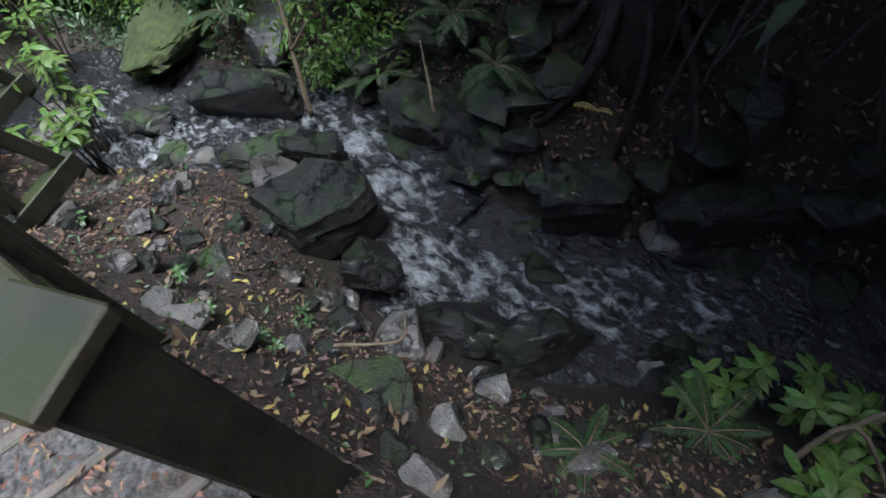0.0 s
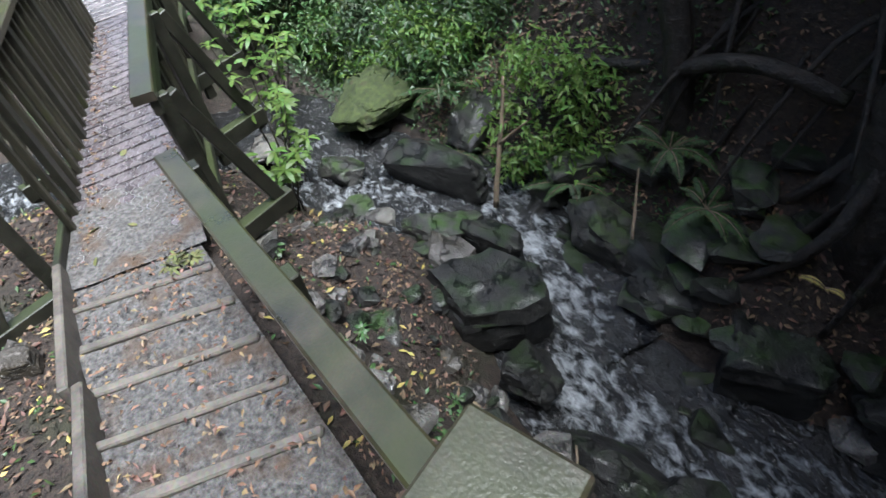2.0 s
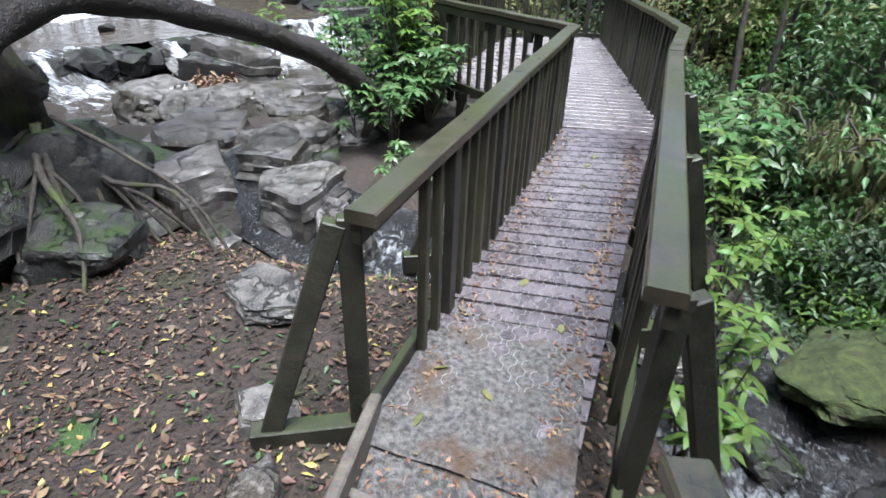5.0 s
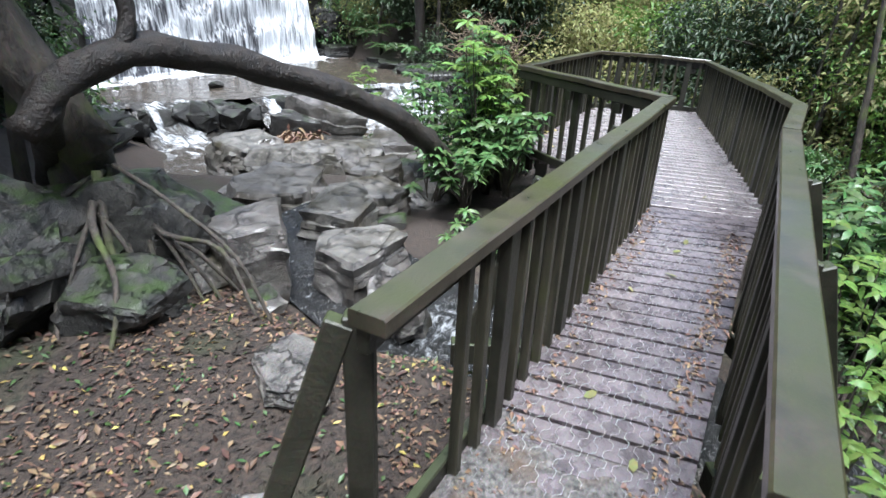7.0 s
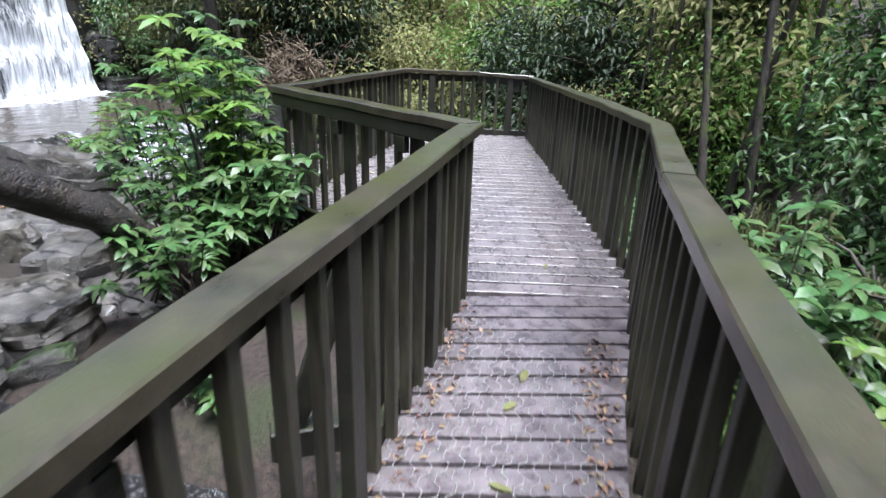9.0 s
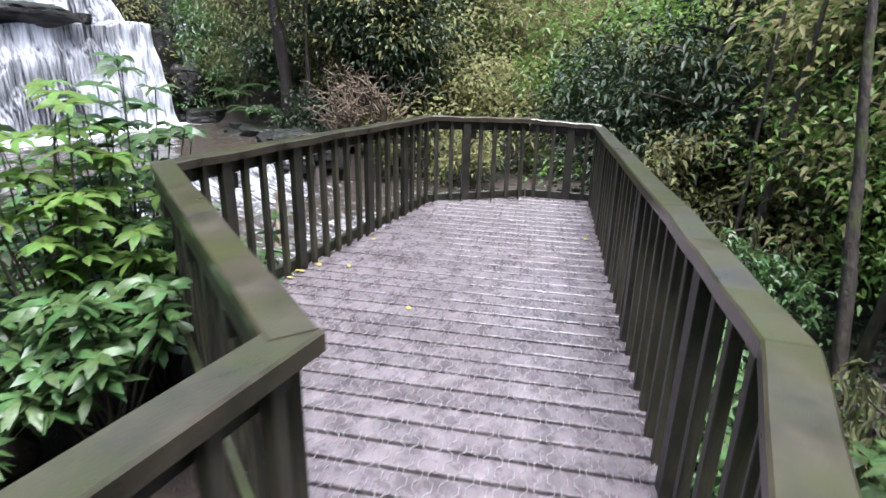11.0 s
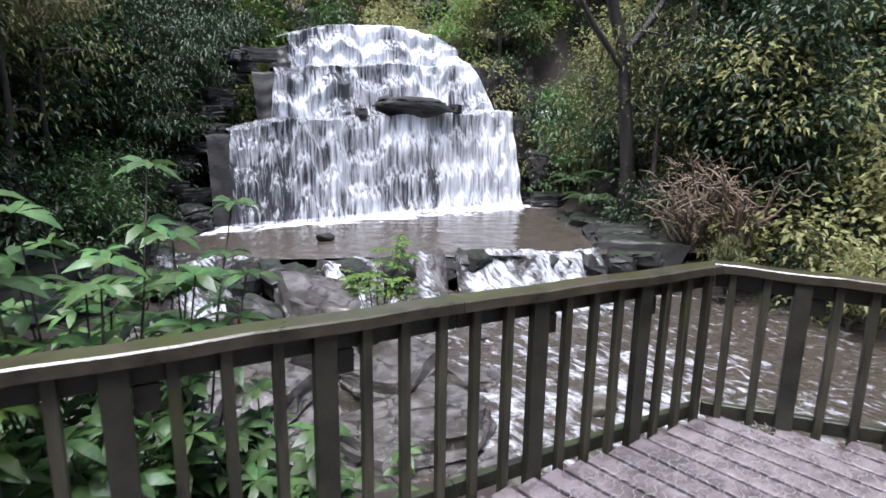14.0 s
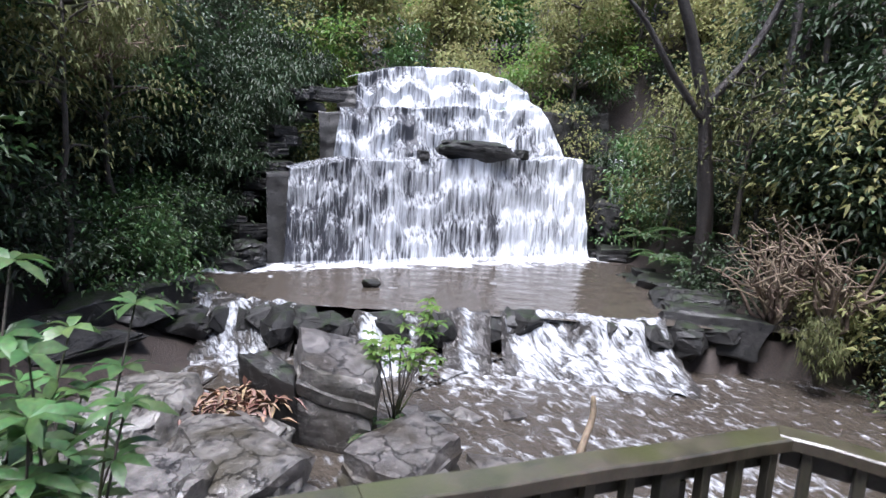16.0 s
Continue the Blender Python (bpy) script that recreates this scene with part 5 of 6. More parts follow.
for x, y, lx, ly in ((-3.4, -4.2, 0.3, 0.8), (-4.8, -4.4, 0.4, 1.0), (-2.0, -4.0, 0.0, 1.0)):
    tree(x, y, 6.2, 2.3, LEAFSHADE, 4200, "tall dark tree added to shade the near bank from above", size=0.2, trunk_r=0.08, lean=(lx, ly), clumps=18, low=0.72)
# mossy, half-dry trees framing the falls
for u, v, h in ((-6.2, 9.2, 5.2), (-6.6, 11.0, 5.8), (6.9, 13.2, 5.0), (6.6, 16.5, 4.6)):
    p = W(u, v)
    tree(p.x, p.y, h, 1.5, MOSS, 1900, "half-dry tree hung with pale olive moss", size=0.13, trunk_r=0.09, clumps=20, low=0.5, droop=0.8)
# bushes crowding the rim of the falls and the ledges beside them
for k in range(15):
    p = W(-7.0 + 13.5 * k / 14, 20.4 + 0.8 * (k % 3) + 0.1 * k)
    tree(p.x, p.y, 2.2 + 0.5 * (k % 4), 1.4, [LEAFOLIVE, LEAF, LEAFBRIGHT, LEAFOLIVE][k % 4], 2600, "leafy bush along the rim of the falls", size=0.17, trunk_r=0.05, clumps=16, low=0.1)
for u, v in ((-7.0, 17.5), (-7.8, 18.8), (-8.6, 17.2), (-7.4, 19.8), (-9.2, 19.2), (6.4, 18.8), (7.0, 20.2)):
    p = W(u, v)
    tree(p.x, p.y, 3.2, 1.5, LEAFSHADE if u < -7.6 else LEAF, 3000, "leafy tree on the gorge rim", size=0.18, trunk_r=0.06, clumps=16, low=0.1)
# ledge bushes take the leaf colour darkened for shade
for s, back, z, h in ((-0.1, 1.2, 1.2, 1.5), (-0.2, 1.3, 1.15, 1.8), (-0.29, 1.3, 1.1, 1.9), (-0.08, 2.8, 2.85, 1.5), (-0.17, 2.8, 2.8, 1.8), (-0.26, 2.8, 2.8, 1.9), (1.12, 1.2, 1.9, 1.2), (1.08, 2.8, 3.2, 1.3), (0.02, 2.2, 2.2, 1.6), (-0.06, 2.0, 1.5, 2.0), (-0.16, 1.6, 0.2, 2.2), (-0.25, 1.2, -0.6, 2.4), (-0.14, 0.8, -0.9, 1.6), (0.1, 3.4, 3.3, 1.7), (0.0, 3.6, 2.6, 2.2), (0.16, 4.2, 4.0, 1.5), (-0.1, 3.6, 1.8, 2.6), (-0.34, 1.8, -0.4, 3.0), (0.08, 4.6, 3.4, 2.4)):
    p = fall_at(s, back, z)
    tree(p.x, p.y, h, 0.95, LEAFSHADE, 1800, "bush in shade-darkened green rooted on the ledge beside the falls", size=0.14, trunk_r=0.03, clumps=14, low=0.05, droop=0.8, z=p.z)
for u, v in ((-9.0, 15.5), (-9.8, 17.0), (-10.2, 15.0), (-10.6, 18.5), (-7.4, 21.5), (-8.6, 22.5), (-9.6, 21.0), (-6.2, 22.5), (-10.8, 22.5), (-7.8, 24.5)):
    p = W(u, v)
    tree(p.x, p.y, 3.6, 1.6, LEAFSHADE, 3400, "leafy tree in shade-darkened green high on the gorge side", size=0.18, trunk_r=0.06, clumps=18, low=0.08)

# ---------------- near plants, logs and litter ----------------
random.seed(21)
def limb_thing(name, runs, mat, label, category, group=""):
    """A log, trunk or root tangle: tapered runs of (points, first radius, last radius), each a part."""
    made = []
    for pts, r0, r1 in runs:
        fine = []
        P = [Vector(p) for p in pts]
        for i in range(len(P) - 1):
            a, b = P[max(0, i - 1)], P[min(len(P) - 1, i + 2)]
            for k in range(4):
                f = k / 4
                h1 = 2 * f ** 3 - 3 * f ** 2 + 1
                h2 = -2 * f ** 3 + 3 * f ** 2
                h3 = f ** 3 - 2 * f ** 2 + f
                h4 = f ** 3 - f ** 2
                q = P[i] * h1 + P[i + 1] * h2 + (P[i + 1] - a) * 0.5 * h3 + (b - P[i]) * 0.5 * h4
                fine.append(q + Vector([random.uniform(-1, 1) for _ in range(3)]) * r0 * 0.12)
        fine.append(P[-1])
        n = len(fine) - 1
        v, f = tube_data(fine, [r0 + (r1 - r0) * i / n for i in range(n + 1)], 9)
        made.append(mesh_from(name, [tuple(q) for q in v], f, mat, True))
    if len(made) == 1:
        return tagged(new(name, made[0]), label, category, group)
    t = empty(name, (0, 0, 0), label, category, group)
    for i, me in enumerate(made):
        part("root" if "root" in name else ("trunk" if i == 0 else "limb"), me, None, t)
    return t


limb_thing("leaning_trunk", [([(-7.0, -0.35, -0.4), (-6.6, -0.55, 0.1), (-6.18, -0.79, 0.48), (-5.57, -1.19, 0.85), (-4.76, -1.59, 1.14), (-3.99, -1.88, 1.33), (-3.5, -2.05, 1.22), (-3.2, -2.2, 0.9)], 0.13, 0.1),
                             ([(-3.75, -1.95, 1.3), (-3.85, -1.9, 1.6), (-3.7, -2.0, 2.3), (-3.9, -2.2, 3.2)], 0.06, 0.04),
                             ([(-3.3, -2.1, 1.05), (-3.6, -2.5, 0.7), (-3.9, -2.9, 0.2), (-4.0, -3.0, -0.3)], 0.09, 0.12)], BARKDARK, "dark wet leaning trunk arching over the rocks", "tree trunk")
rock((-3.8, -2.3, -0.05), (1.1, 0.9, 0.9), MOSSROCK, "dark mossy rock under the tree roots", 20, 0)
rock((-3.3, -1.9, -0.2), (0.7, 0.6, 0.5), MOSSROCK, "dark mossy rock under the tree roots", 70, 0)
rock((-3.2, -2.6, 0.0), (1.0, 0.9, 0.9), MOSSROCK, "dark mossy rock under the tree roots", 110, 0)
runs = []
for i in range(24):
    a = random.uniform(-0.7, 2.0)
    L = random.uniform(0.5, 1.5)
    sx, sy = -3.75 + random.uniform(-0.2, 0.2), -2.35 + random.uniform(-0.25, 0.25)
    ex, ey = sx + L * math.cos(a) * 0.75, sy + L * math.sin(a) * 0.9
    runs.append(([(sx, sy, random.uniform(0.05, 0.6)), (sx + (ex - sx) * 0.3 + random.uniform(-0.1, 0.1), sy + (ey - sy) * 0.35, random.uniform(0.1, 0.4)), (sx + (ex - sx) * 0.65, sy + (ey - sy) * 0.7 + random.uniform(-0.12, 0.12), random.uniform(-0.12, 0.12)), (ex, ey, float(height(ex, ey)) - 0.03)], random.uniform(0.018, 0.036), 0.012))
runs.append(([(-4.1, -3.1, -0.5), (-3.9, -2.7, 0.2), (-3.75, -2.4, 0.7), (-3.5, -2.6, 1.6), (-3.3, -2.8, 3.2)], 0.3, 0.12))
limb_thing("root_tangle", runs, BARK, "tangled bare tree roots gripping mossy rocks", "tree roots")
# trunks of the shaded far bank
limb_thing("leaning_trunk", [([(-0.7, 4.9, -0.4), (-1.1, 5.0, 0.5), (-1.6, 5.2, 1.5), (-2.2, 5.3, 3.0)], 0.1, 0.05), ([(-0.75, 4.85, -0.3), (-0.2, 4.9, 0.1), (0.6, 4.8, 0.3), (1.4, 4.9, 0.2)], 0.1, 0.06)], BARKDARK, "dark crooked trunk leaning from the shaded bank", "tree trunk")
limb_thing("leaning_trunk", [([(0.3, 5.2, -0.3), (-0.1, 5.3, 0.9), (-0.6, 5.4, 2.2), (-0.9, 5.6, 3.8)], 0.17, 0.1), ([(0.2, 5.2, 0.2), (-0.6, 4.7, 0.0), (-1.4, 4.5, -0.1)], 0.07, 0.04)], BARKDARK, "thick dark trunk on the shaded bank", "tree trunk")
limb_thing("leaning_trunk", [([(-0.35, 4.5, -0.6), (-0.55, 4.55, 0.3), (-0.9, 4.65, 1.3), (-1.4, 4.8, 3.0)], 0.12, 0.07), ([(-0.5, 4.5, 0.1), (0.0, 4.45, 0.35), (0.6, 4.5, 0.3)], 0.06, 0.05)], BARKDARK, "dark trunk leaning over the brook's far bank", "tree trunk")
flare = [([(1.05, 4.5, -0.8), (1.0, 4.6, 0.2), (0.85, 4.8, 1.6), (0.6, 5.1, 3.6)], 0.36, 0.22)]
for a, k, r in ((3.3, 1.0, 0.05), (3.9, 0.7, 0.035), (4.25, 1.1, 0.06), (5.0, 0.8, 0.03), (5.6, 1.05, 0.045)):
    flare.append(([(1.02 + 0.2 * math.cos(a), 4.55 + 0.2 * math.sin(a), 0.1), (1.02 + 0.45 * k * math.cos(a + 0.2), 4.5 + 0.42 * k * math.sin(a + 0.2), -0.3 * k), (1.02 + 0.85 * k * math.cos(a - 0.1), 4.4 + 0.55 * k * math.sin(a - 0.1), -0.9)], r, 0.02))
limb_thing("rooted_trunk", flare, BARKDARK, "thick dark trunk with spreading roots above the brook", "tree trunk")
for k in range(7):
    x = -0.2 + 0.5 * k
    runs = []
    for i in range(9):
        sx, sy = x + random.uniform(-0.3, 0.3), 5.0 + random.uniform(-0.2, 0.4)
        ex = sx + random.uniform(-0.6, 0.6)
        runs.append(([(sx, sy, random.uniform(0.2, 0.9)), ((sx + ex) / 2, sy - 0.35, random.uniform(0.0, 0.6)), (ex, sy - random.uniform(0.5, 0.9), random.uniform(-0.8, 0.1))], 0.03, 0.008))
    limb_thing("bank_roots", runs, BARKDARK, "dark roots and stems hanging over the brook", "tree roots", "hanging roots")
# sticks
limb_thing("stick", [([(0.0, 3.55, -0.55), (-0.1, 3.68, -0.4), (-0.2, 3.8, -0.2)], 0.012, 0.006)], DRY, "thin brown stick leaning over the brook", "stick", "sticks")
limb_thing("stick", [([(-1.25, 3.4, -0.95), (-1.32, 3.52, -0.6), (-1.42, 3.68, -0.25), (-1.52, 3.8, 0.0)], 0.026, 0.01), ([(-1.36, 3.58, -0.45), (-1.15, 3.7, -0.2)], 0.014, 0.006)], DRY, "pale dead branch standing in the brook", "stick", "sticks")
limb_thing("stick", [([(0.6, 1.85, -0.35), (0.85, 2.05, -0.42), (0.75, 2.2, -0.5)], 0.01, 0.006)], DRY, "forked brown stick on the bank", "stick", "sticks")
limb_thing("drift_branch", [([(-13.55, -2.1, -1.9), (-13.9, -2.2, -1.45), (-14.2, -2.3, -1.05), (-14.25, -2.35, -0.8)], 0.06, 0.03)], DRY, "bare drift branch standing in the riffle", "branch")
limb_thing("drift_log", [([(-9.2, -5.6, -1.15), (-9.9, -5.1, -1.1), (-10.6, -4.7, -1.05)], 0.08, 0.05), ([(-9.9, -5.1, -1.05), (-10.4, -5.1, -0.8)], 0.04, 0.02)], BARKDARK, "dark drift log stranded on the boulders", "log")
n = 260
c = np.array([-10.45, -4.55, -0.95]) + rng.normal(0, 1, (n, 3)) * np.array([0.3, 0.2, 0.06])
tagged(new("drift_leaves", leaf_mesh("drift_leaves", c, rng.normal(0, 1, (n, 3)) * np.array([1, 1, 0.4]), rng.uniform(0.1, 0.3, n), rng.uniform(0.03, 0.07, n), FALLENB)), "pile of dry brown leaves caught on the boulders", "leaf pile", kind="stuff")

# shrubs round the platform and bridge
G = lambda x, y: (x, y, float(height(x, y)) - 0.03)
for x, y, z, st, h, r, mt, sz in ((-7.55, -0.45, -0.7, 16, 1.35, 0.55, LEAF, 0.16), (-7.3, -0.2, -0.5, 12, 0.95, 0.5, LEAF, 0.16), (-8.25, -0.5, -0.95, 18, 2.5, 0.5, LEAF, 0.17), (-8.6, -0.65, -1.05, 20, 2.45, 0.5, LEAF, 0.17),
                               (-8.9, -0.35, -1.1, 18, 1.25, 0.55, LEAF, 0.16), (-8.0, -0.95, -0.9, 16, 1.6, 0.6, LEAF, 0.16), (-9.4, -0.1, -1.2, 14, 0.95, 0.5, LEAF, 0.15), (-8.35, -1.1, -1.0, 16, 2.2, 0.5, LEAF, 0.17),
                               (-7.1, 0.15, -0.45, 14, 1.0, 0.4, LEAF, 0.15), (-9.0, -0.2, -1.1, 18, 1.5, 0.4, LEAF, 0.16), (-8.05, -0.25, -0.8, 20, 1.3, 0.45, LEAF, 0.16), (-8.5, -0.1, -0.9, 18, 0.9, 0.45, LEAF, 0.15),
                               (-6.6, -0.25, -0.5, 12, 0.75, 0.45, LEAF, 0.14), (-7.0, -0.75, -0.7, 12, 0.8, 0.5, LEAF, 0.14), (-5.6, 0.1, -0.7, 8, 0.55, 0.3, LEAF, 0.12)):
    whorl_shrub((x, y, z), st, "glossy shrub with stars of long drooping leaves", mt, sz, r=r, h=h)
for x, y, z, st, h, r in ((-7.35, -0.25, -0.5, 16, 2.0, 0.4), (-7.65, -0.15, -0.5, 12, 1.75, 0.35)):
    whorl_shrub((x, y, z), st, "tall yellow-green sapling beside the platform rail", LEAFBRIGHT, 0.15, per=9, r=r, h=h)
for x, y, h in ((-2.4, 2.1, 1.25), (-2.95, 2.3, 1.45), (-3.6, 2.55, 1.5), (-4.2, 2.85, 1.6), (-4.8, 2.9, 1.5)):
    whorl_shrub((x, y, float(height(x, y)) - 0.05), 7, "bright green sapling growing beside the bridge", LEAFBRIGHT, 0.13, per=6, r=0.32, h=h)
for x, y, h in ((-5.6, 3.2, 1.6), (-6.2, 3.55, 1.75), (-6.7, 3.3, 1.4), (-7.5, 3.5, 1.5), (-8.4, 3.5, 1.6), (-5.2, 3.0, 1.2), (-9.5, 3.5, 1.5), (-7.0, 3.9, 1.9), (-6.4, 4.3, 2.1)):
    whorl_shrub((x, y, float(height(x, y)) - 0.05), 12, "glossy sapling leaning to the walkway rail", LEAF, 0.17, per=7, r=0.45, h=h)
# leafy undergrowth of the far bank of the brook
for i in range(44):
    x, y = rng.uniform(-5.5, 0.9), rng.uniform(4.0, 6.2)
    if x > -1.2 and y < 4.7:
        y += 0.9
    m = [LEAFBRIGHT, LEAFBRIGHT, LEAF, LEAFBRIGHT][i % 4]
    tree(x, y, rng.uniform(0.5, 1.1), rng.uniform(0.4, 0.65), m, 900, "low leafy undergrowth on the brook's far bank", size=0.085, trunk_r=0.012, clumps=10, low=0.1, name="shrub", group="undergrowth")
for i in range(16):
    x, y = rng.uniform(-12, -3), rng.uniform(3.3, 4.6)
    tree(x, y, rng.uniform(0.7, 1.5), rng.uniform(0.45, 0.8), [LEAF, LEAFSHADE, LEAF][i % 3], 1300, "leafy undergrowth beside the walkway", size=0.09, trunk_r=0.012, clumps=12, low=0.05, name="shrub", group="undergrowth")
# tall thin mossy stems behind the walkway
for i in range(34):
    x, y = rng.uniform(-16, -3.5), rng.uniform(4.6, 8.5)
    z = float(height(x, y))
    a = rng.normal(0, 0.5, 2)
    limb_thing("mossy_stem", [([(x, y, z - 0.1), (x + a[0] * 0.4, y + a[1] * 0.3, z + 1.4), (x + a[0], y + a[1] * 0.6, z + 3.0), (x + a[0] * 1.6, y + a[1], z + 4.8)], rng.uniform(0.03, 0.08), 0.02)], BARK, "thin moss-covered trunk behind the walkway", "tree trunk", "mossy stems")
for i in range(10):
    x, y = rng.uniform(-13, -5), rng.uniform(4.2, 6)
    bare_bush((x, y, float(height(x, y))), 12, 0.9, 1.8, "tangle of mossy twigs beside the walkway", BARK, moss=True)
# start of the walk: ferns and broad leaves beside the brook
fern((2.28, 2.5, float(height(2.28, 2.5)) + 0.1), 9, 0.34, "green fern at the brook's edge")
fern((1.85, 2.1, float(height(1.85, 2.1)) + 0.04), 7, 0.26, "green fern at the brook's edge")
for x, y, h in ((2.22, 2.72, 0.42), (2.42, 3.0, 0.4), (2.62, 3.12, 0.5), (2.72, 2.75, 0.4), (2.6, 2.45, 0.3), (2.95, 2.95, 0.4)):
    whorl_shrub(G(x, y), 4, "broad-leaved seedling at the brook's edge", LEAFBRIGHT, 0.13, per=5, name="seedling", r=0.16, h=h)
for x, y in ((-0.5, 1.62), (-0.15, 1.6), (-1.5, 1.62), (0.3, 1.65), (0.1, 1.95)):
    whorl_shrub(G(x, y), 4, "small green seedling among the fallen leaves", LEAF, 0.06, per=5, name="seedling", r=0.12, h=0.1)
limb_thing("bank_roots", [([(2.6 + 0.12 * i, 2.5 + 0.17 * i, -0.75 + 0.02 * i), (2.75 + 0.1 * i, 2.75 + 0.12 * i, -0.55), (3.0 + 0.08 * i, 2.6 + 0.2 * i, -0.75)], 0.016, 0.007) for i in range(6)], DRY, "bare brown roots over the leafy bank", "tree roots", "hanging roots")
sprig = fern((1.07, 3.78, -0.32), 2, 0.13, "yellowed fern sprig on the shaded bank", FALLEN)
for x, y, l in ((-0.9, 3.95, 0.4), (-1.3, 4.0, 0.4), (0.2, 4.05, 0.35), (-2.0, 3.6, 0.3), (-2.6, 3.9, 0.4), (-0.3, 4.3, 0.4), (-3.2, 4.3, 0.5)):
    fern((x, y, float(height(x, y)) + 0.25), 8, l, "green fern on the rocks of the far bank")
# river banks
for u, v, z, l in ((6.1, 15.2, -0.3, 1.3), (6.6, 14.2, -0.4, 1.3), (5.9, 16.2, 0.2, 1.2), (6.9, 15.5, 0.4, 1.3), (7.2, 13.5, -0.2, 1.2), (6.4, 17.0, 0.7, 1.0)):
    fern(tuple(W(u, v, z)), 11, l, "large fern hanging over the river bank")
for u, v, z, r, h in ((6.5, 10.7, -0.8, 1.3, 2.0), (7.4, 10.2, -0.8, 1.3, 2.1), (7.2, 11.3, -0.6, 1.3, 2.0)):
    bare_bush(tuple(W(u, v, z)), 22, r, h, "leafless tangled brown shrub over the river", DRY)
bare_bush(tuple(W(6.9, 9.7, -1.6)), 12, 0.6, 1.5, "mossy dead branch drooping to the river", BARK, moss=True)
whorl_shrub((-12.3, -3.9, -1.35), 14, "slim river shrub with narrow drooping leaves", LEAFBRIGHT, 0.16, per=8, r=0.75, h=1.75)
fern((-12.2, -3.6, -1.3), 12, 0.5, "small fern at the foot of the boulder")
fern((-11.8, -3.7, -1.3), 10, 0.45, "small fern at the foot of the boulder")
for u, v, z in ((-8.2, 11.0, 4.2), (-7.2, 12.0, 4.6), (-9.2, 10.0, 3.8), (-6.9, 10.6, 4.4)):
    bare_bush(tuple(W(u, v, z - 1.2)), 16, 1.6, 1.6, "branch draped with hanging brown moss", DRY, moss=True)
limb_thing("forked_trunk", [([tuple(W(6.4, 13.6, -0.6)), tuple(W(6.2, 13.5, 1.5)), tuple(W(5.9, 13.4, 3.5)), tuple(W(5.2, 13.2, 5.5)), tuple(W(4.4, 13, 7.2))], 0.2, 0.1),
                            ([tuple(W(6.0, 13.4, 3.2)), tuple(W(5.0, 13.2, 4.3)), tuple(W(4.0, 13.0, 5.6)), tuple(W(3.2, 13.0, 6.2))], 0.1, 0.03), ([tuple(W(5.9, 13.4, 3.6)), tuple(W(6.8, 13.2, 5.0)), tuple(W(7.4, 13.0, 6.8))], 0.12, 0.06)], BARKDARK, "forked mossy trunk on the far bank", "tree trunk")
for u, v in ((7.6, 13.4), (8.3, 14.0), (9.2, 13.0), (7.9, 15.5), (10.2, 12.5)):
    x, y = W(u, v).x, W(u, v).y
    z = float(height(x, y))
    limb_thing("tall_trunk", [([(x, y, z - 0.2), (x + 0.1, y, z + 2), (x - 0.1, y + 0.1, z + 5), (x, y, z + 8)], 0.16, 0.09)], BARKDARK, "straight dark trunk in the far-bank forest", "tree trunk", "far-bank trunks")


# litter on the ground: leaves, pebbles
def litter(n, box, mat, label, size, keep=None, lift=0.012, flat=0.25):
    x, y = rng.uniform(box[0], box[2], n), rng.uniform(box[1], box[3], n)
    if keep is not None:
        k = keep(x, y)
        x, y = x[k], y[k]
    z = height(x, y) + lift
    pos = np.stack([x, y, z], -1)
    way = rng.normal(0, 1, pos.shape) * np.array([1, 1, flat])
    me = leaf_mesh("litter", pos, way, rng.uniform(0.5, 1.3, len(x)) * size, rng.uniform(0.3, 0.5, len(x)) * size, mat, droop=0.1, fold=0.15)
    return tagged(new("leaf_litter", me), label, "leaf litter", kind="stuff")


patchy = lambda x, y: off_path(x, y) & (rough_noise(x, y, 1.7) > -0.25)
off_path = lambda x, y: (to_line(x, y, BROOK)[0] > 0.75) & ~((y > 0.4) & (y < 1.3) & (x > -2.0))
litter(26000, (-4.2, -3.0, 3.2, 2.6), FALLENB, "brown fallen leaves on the ground", 0.036, patchy)
litter(3500, (-4.2, -3.0, 3.2, 2.6), FALLENB, "larger curled brown leaves on the ground", 0.075, off_path, 0.02, 0.4)
litter(9000, (-4.2, -3.0, 3.2, 2.6), SOIL, "dark rotting leaves on the ground", 0.06, off_path)
litter(900, (-4.2, -3.0, 3.2, 2.6), FALLEN, "yellow fallen leaves on the ground", 0.06, off_path)
litter(2600, (-4.2, -3.0, 3.2, 2.6), LEAF, "green seedlings and fallen leaves on the ground", 0.05, off_path, 0.02, 0.6)
litter(22000, (-6, 3.7, 5, 6.2), FALLENB, "brown fallen leaves on the far bank", 0.06)
litter(9000, (-6, 3.6, 0, 5.6), LEAF, "small green leaves on the far bank", 0.06, None, 0.04, 0.7)
litter(16000, (-13, 3.1, -3, 6.5), LEAFSHADE, "low green ground cover beside the walkway", 0.08, None, 0.06, 0.8)


def flat_leaves(pts, mat, label, size, category="leaf"):
    for x, y, z in pts:
        a = rng.uniform(0, 6.28)
        me = leaf_mesh("fallen_leaf", np.array([[0, 0, 0.0]]), np.array([[math.cos(a), math.sin(a), 0.02]]), size * rng.uniform(0.8, 1.3), size * 0.5, mat, nice=True, droop=0.0, fold=0.06)
        ob = new("fallen_leaf", me)
        ob.location = (x, y, z)
        tagged(ob, label, category, "fallen leaves")


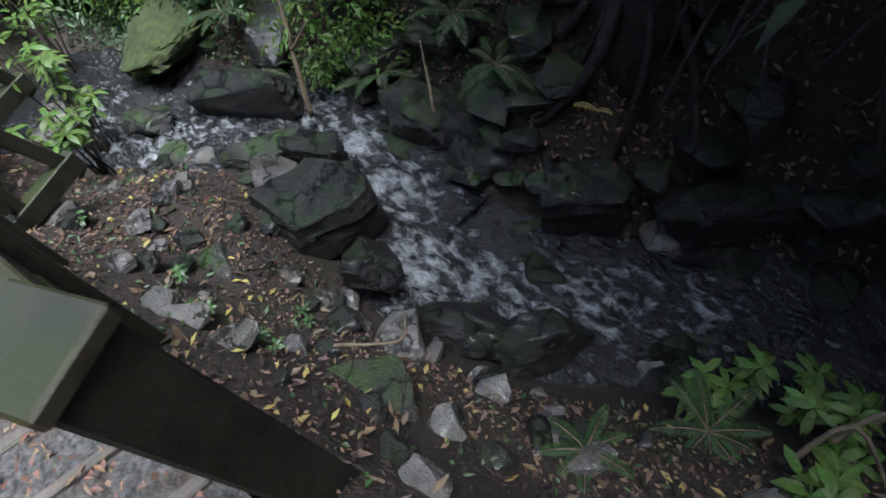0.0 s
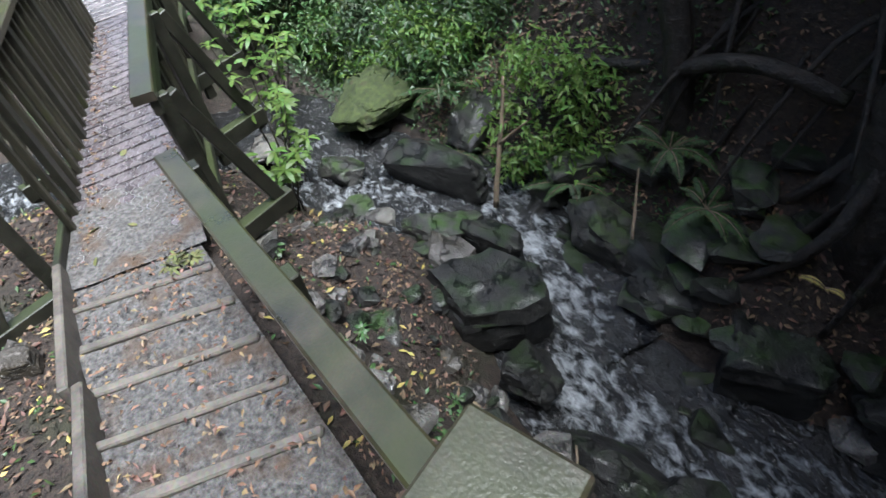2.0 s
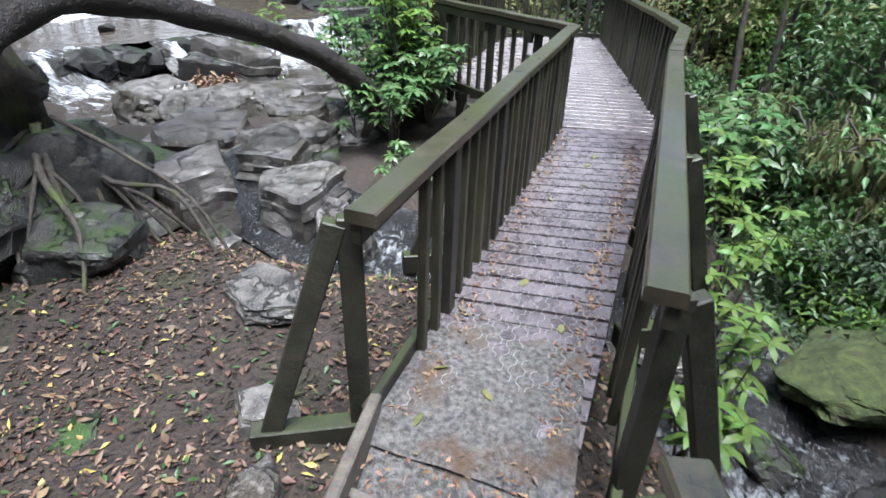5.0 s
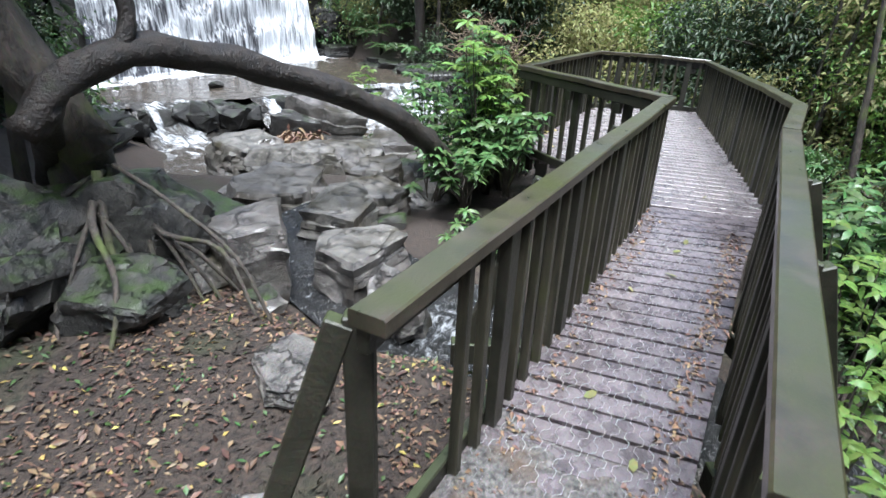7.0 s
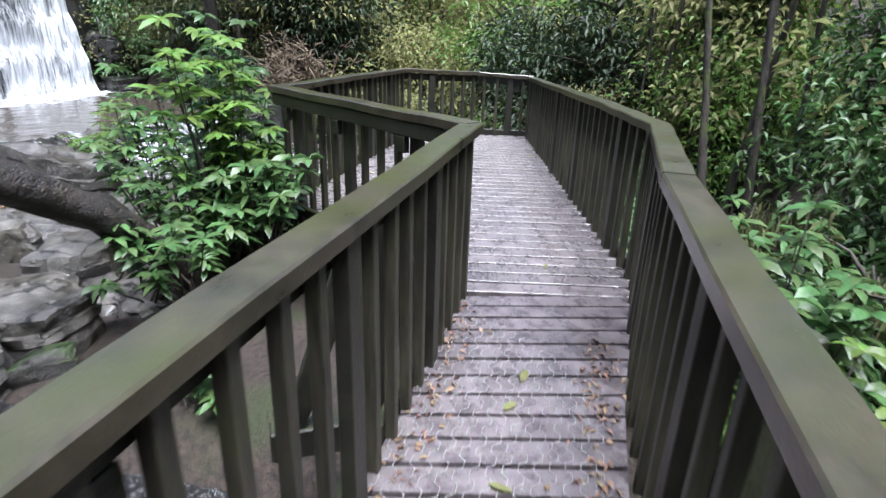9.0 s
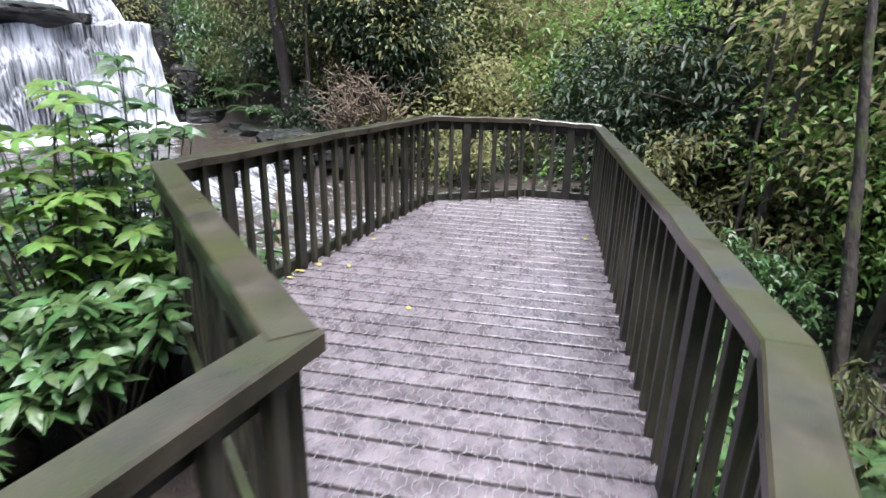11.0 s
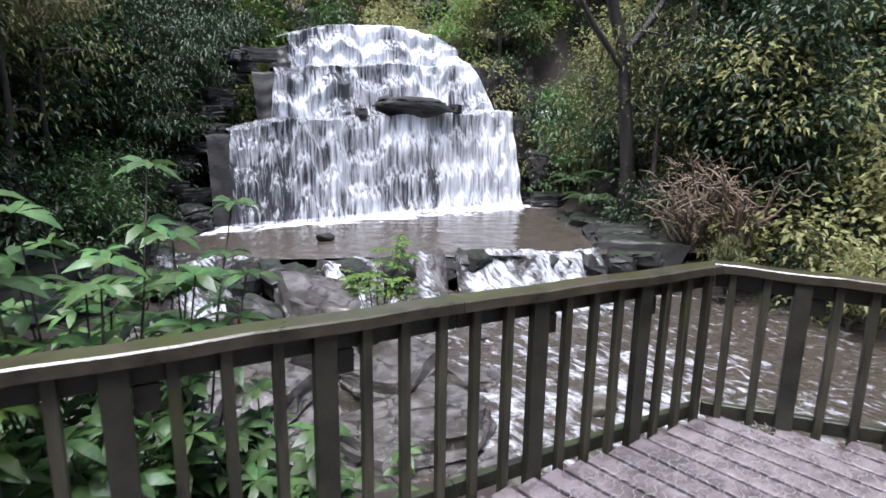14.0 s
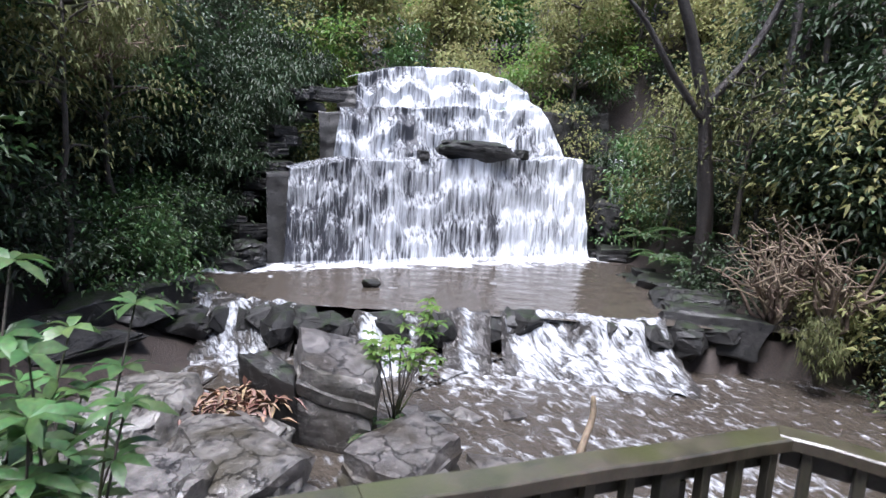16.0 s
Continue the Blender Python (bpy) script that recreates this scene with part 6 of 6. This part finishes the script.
flat_leaves([(-8.6, 0.47, 0.012), (-8.75, 0.5, 0.012), (-8.9, 0.58, 0.012), (-9.6, 0.8, 0.012), (-8.2, 0.45, 0.012), (-8.9, 0.8, 0.012), (-7.6, 1.0, 0.012), (-7.9, 0.6, 0.012), (-10.1, 2.7, 0.012), (-8.3, 1.4, 0.012)], FALLEN, "yellow fallen leaf lying on the wet deck", 0.07)
flat_leaves([(-4.9, 1.75, 0.012), (-5.1, 1.85, 0.012), (-4.5, 1.65, 0.012), (-4.2, 1.4, 0.012), (-2.2, 0.8, 0.012), (-2.0, 1.0, 0.012), (-3.0, 1.2, 0.012), (-1.9, 0.7, 0.012), (-2.6, 1.35, 0.012), (-6.4, 2.2, 0.012)], LEAFOLIVE, "pale fallen leaf lying on the wet planks", 0.08)
n = 700
f = rng.uniform(0, 1, n)
side = rng.choice([0, 1], n, p=[0.35, 0.65])
L0, L1, R0_, R1_ = np.array([-1.9, 0.6]), np.array([-6.0, 1.66]), np.array([-1.8, 1.3]), np.array([-5.4, 2.36])
xy = np.where(side[:, None] == 0, L0 + (L1 - L0) * f[:, None], R0_ + (R1_ - R0_) * f[:, None]) + rng.normal(0, 1, (n, 2)) * 0.05 * np.array([1, 1]) + np.where(side[:, None] == 0, np.array([0.02, 0.05]), np.array([-0.02, -0.06]))
me = leaf_mesh("deck_litter", np.c_[xy, np.full(n, 0.012)], rng.normal(0, 1, (n, 3)) * np.array([1, 1, 0.15]), rng.uniform(0.02, 0.05, n), rng.uniform(0.01, 0.025, n), FALLENB)
tagged(new("deck_litter", me), "brown leaf scraps along the edges of the planks", "leaf litter", kind="stuff")
n = 900
x, y = rng.uniform(-1.7, 2.4, n), rng.uniform(0.5, 1.22, n)
z = np.interp(x, [a for a in SX], [step_z(i) for i in range(len(SX))]) + 0.02
me = leaf_mesh("step_litter", np.c_[x, y, z], rng.normal(0, 1, (n, 3)) * np.array([1, 1, 0.2]), rng.uniform(0.015, 0.05, n), rng.uniform(0.01, 0.025, n), FALLENB)
tagged(new("step_litter", me), "brown leaf scraps on the gravel steps", "leaf litter", kind="stuff")
tuft = whorl_shrub((-1.3, 1.12, step_z(1)), 5, "tuft of yellow-green moss on a step", MOSS, 0.06, per=8, name="moss_tuft", r=0.08, h=0.05)
# trees closing the view down the valley
for x, y, h, m in ((-27, -1.5, 7, LEAFOLIVE), (-28.5, 0.3, 8, LEAFBRIGHT), (-30, 1.8, 8, LEAFOLIVE), (-26, -3, 6, LEAFSHADE), (-31, -0.8, 9, LEAFOLIVE), (-24.5, -1.8, 4, LEAFSHADE), (-23.5, 0.9, 3, LEAFOLIVE), (-26.5, 1.2, 5, LEAFOLIVE)):
    tree(x, y, h, 2.2, m, 4600, "leafy tree closing the view down the valley", size=0.22, trunk_r=0.1, clumps=20, low=0.06)
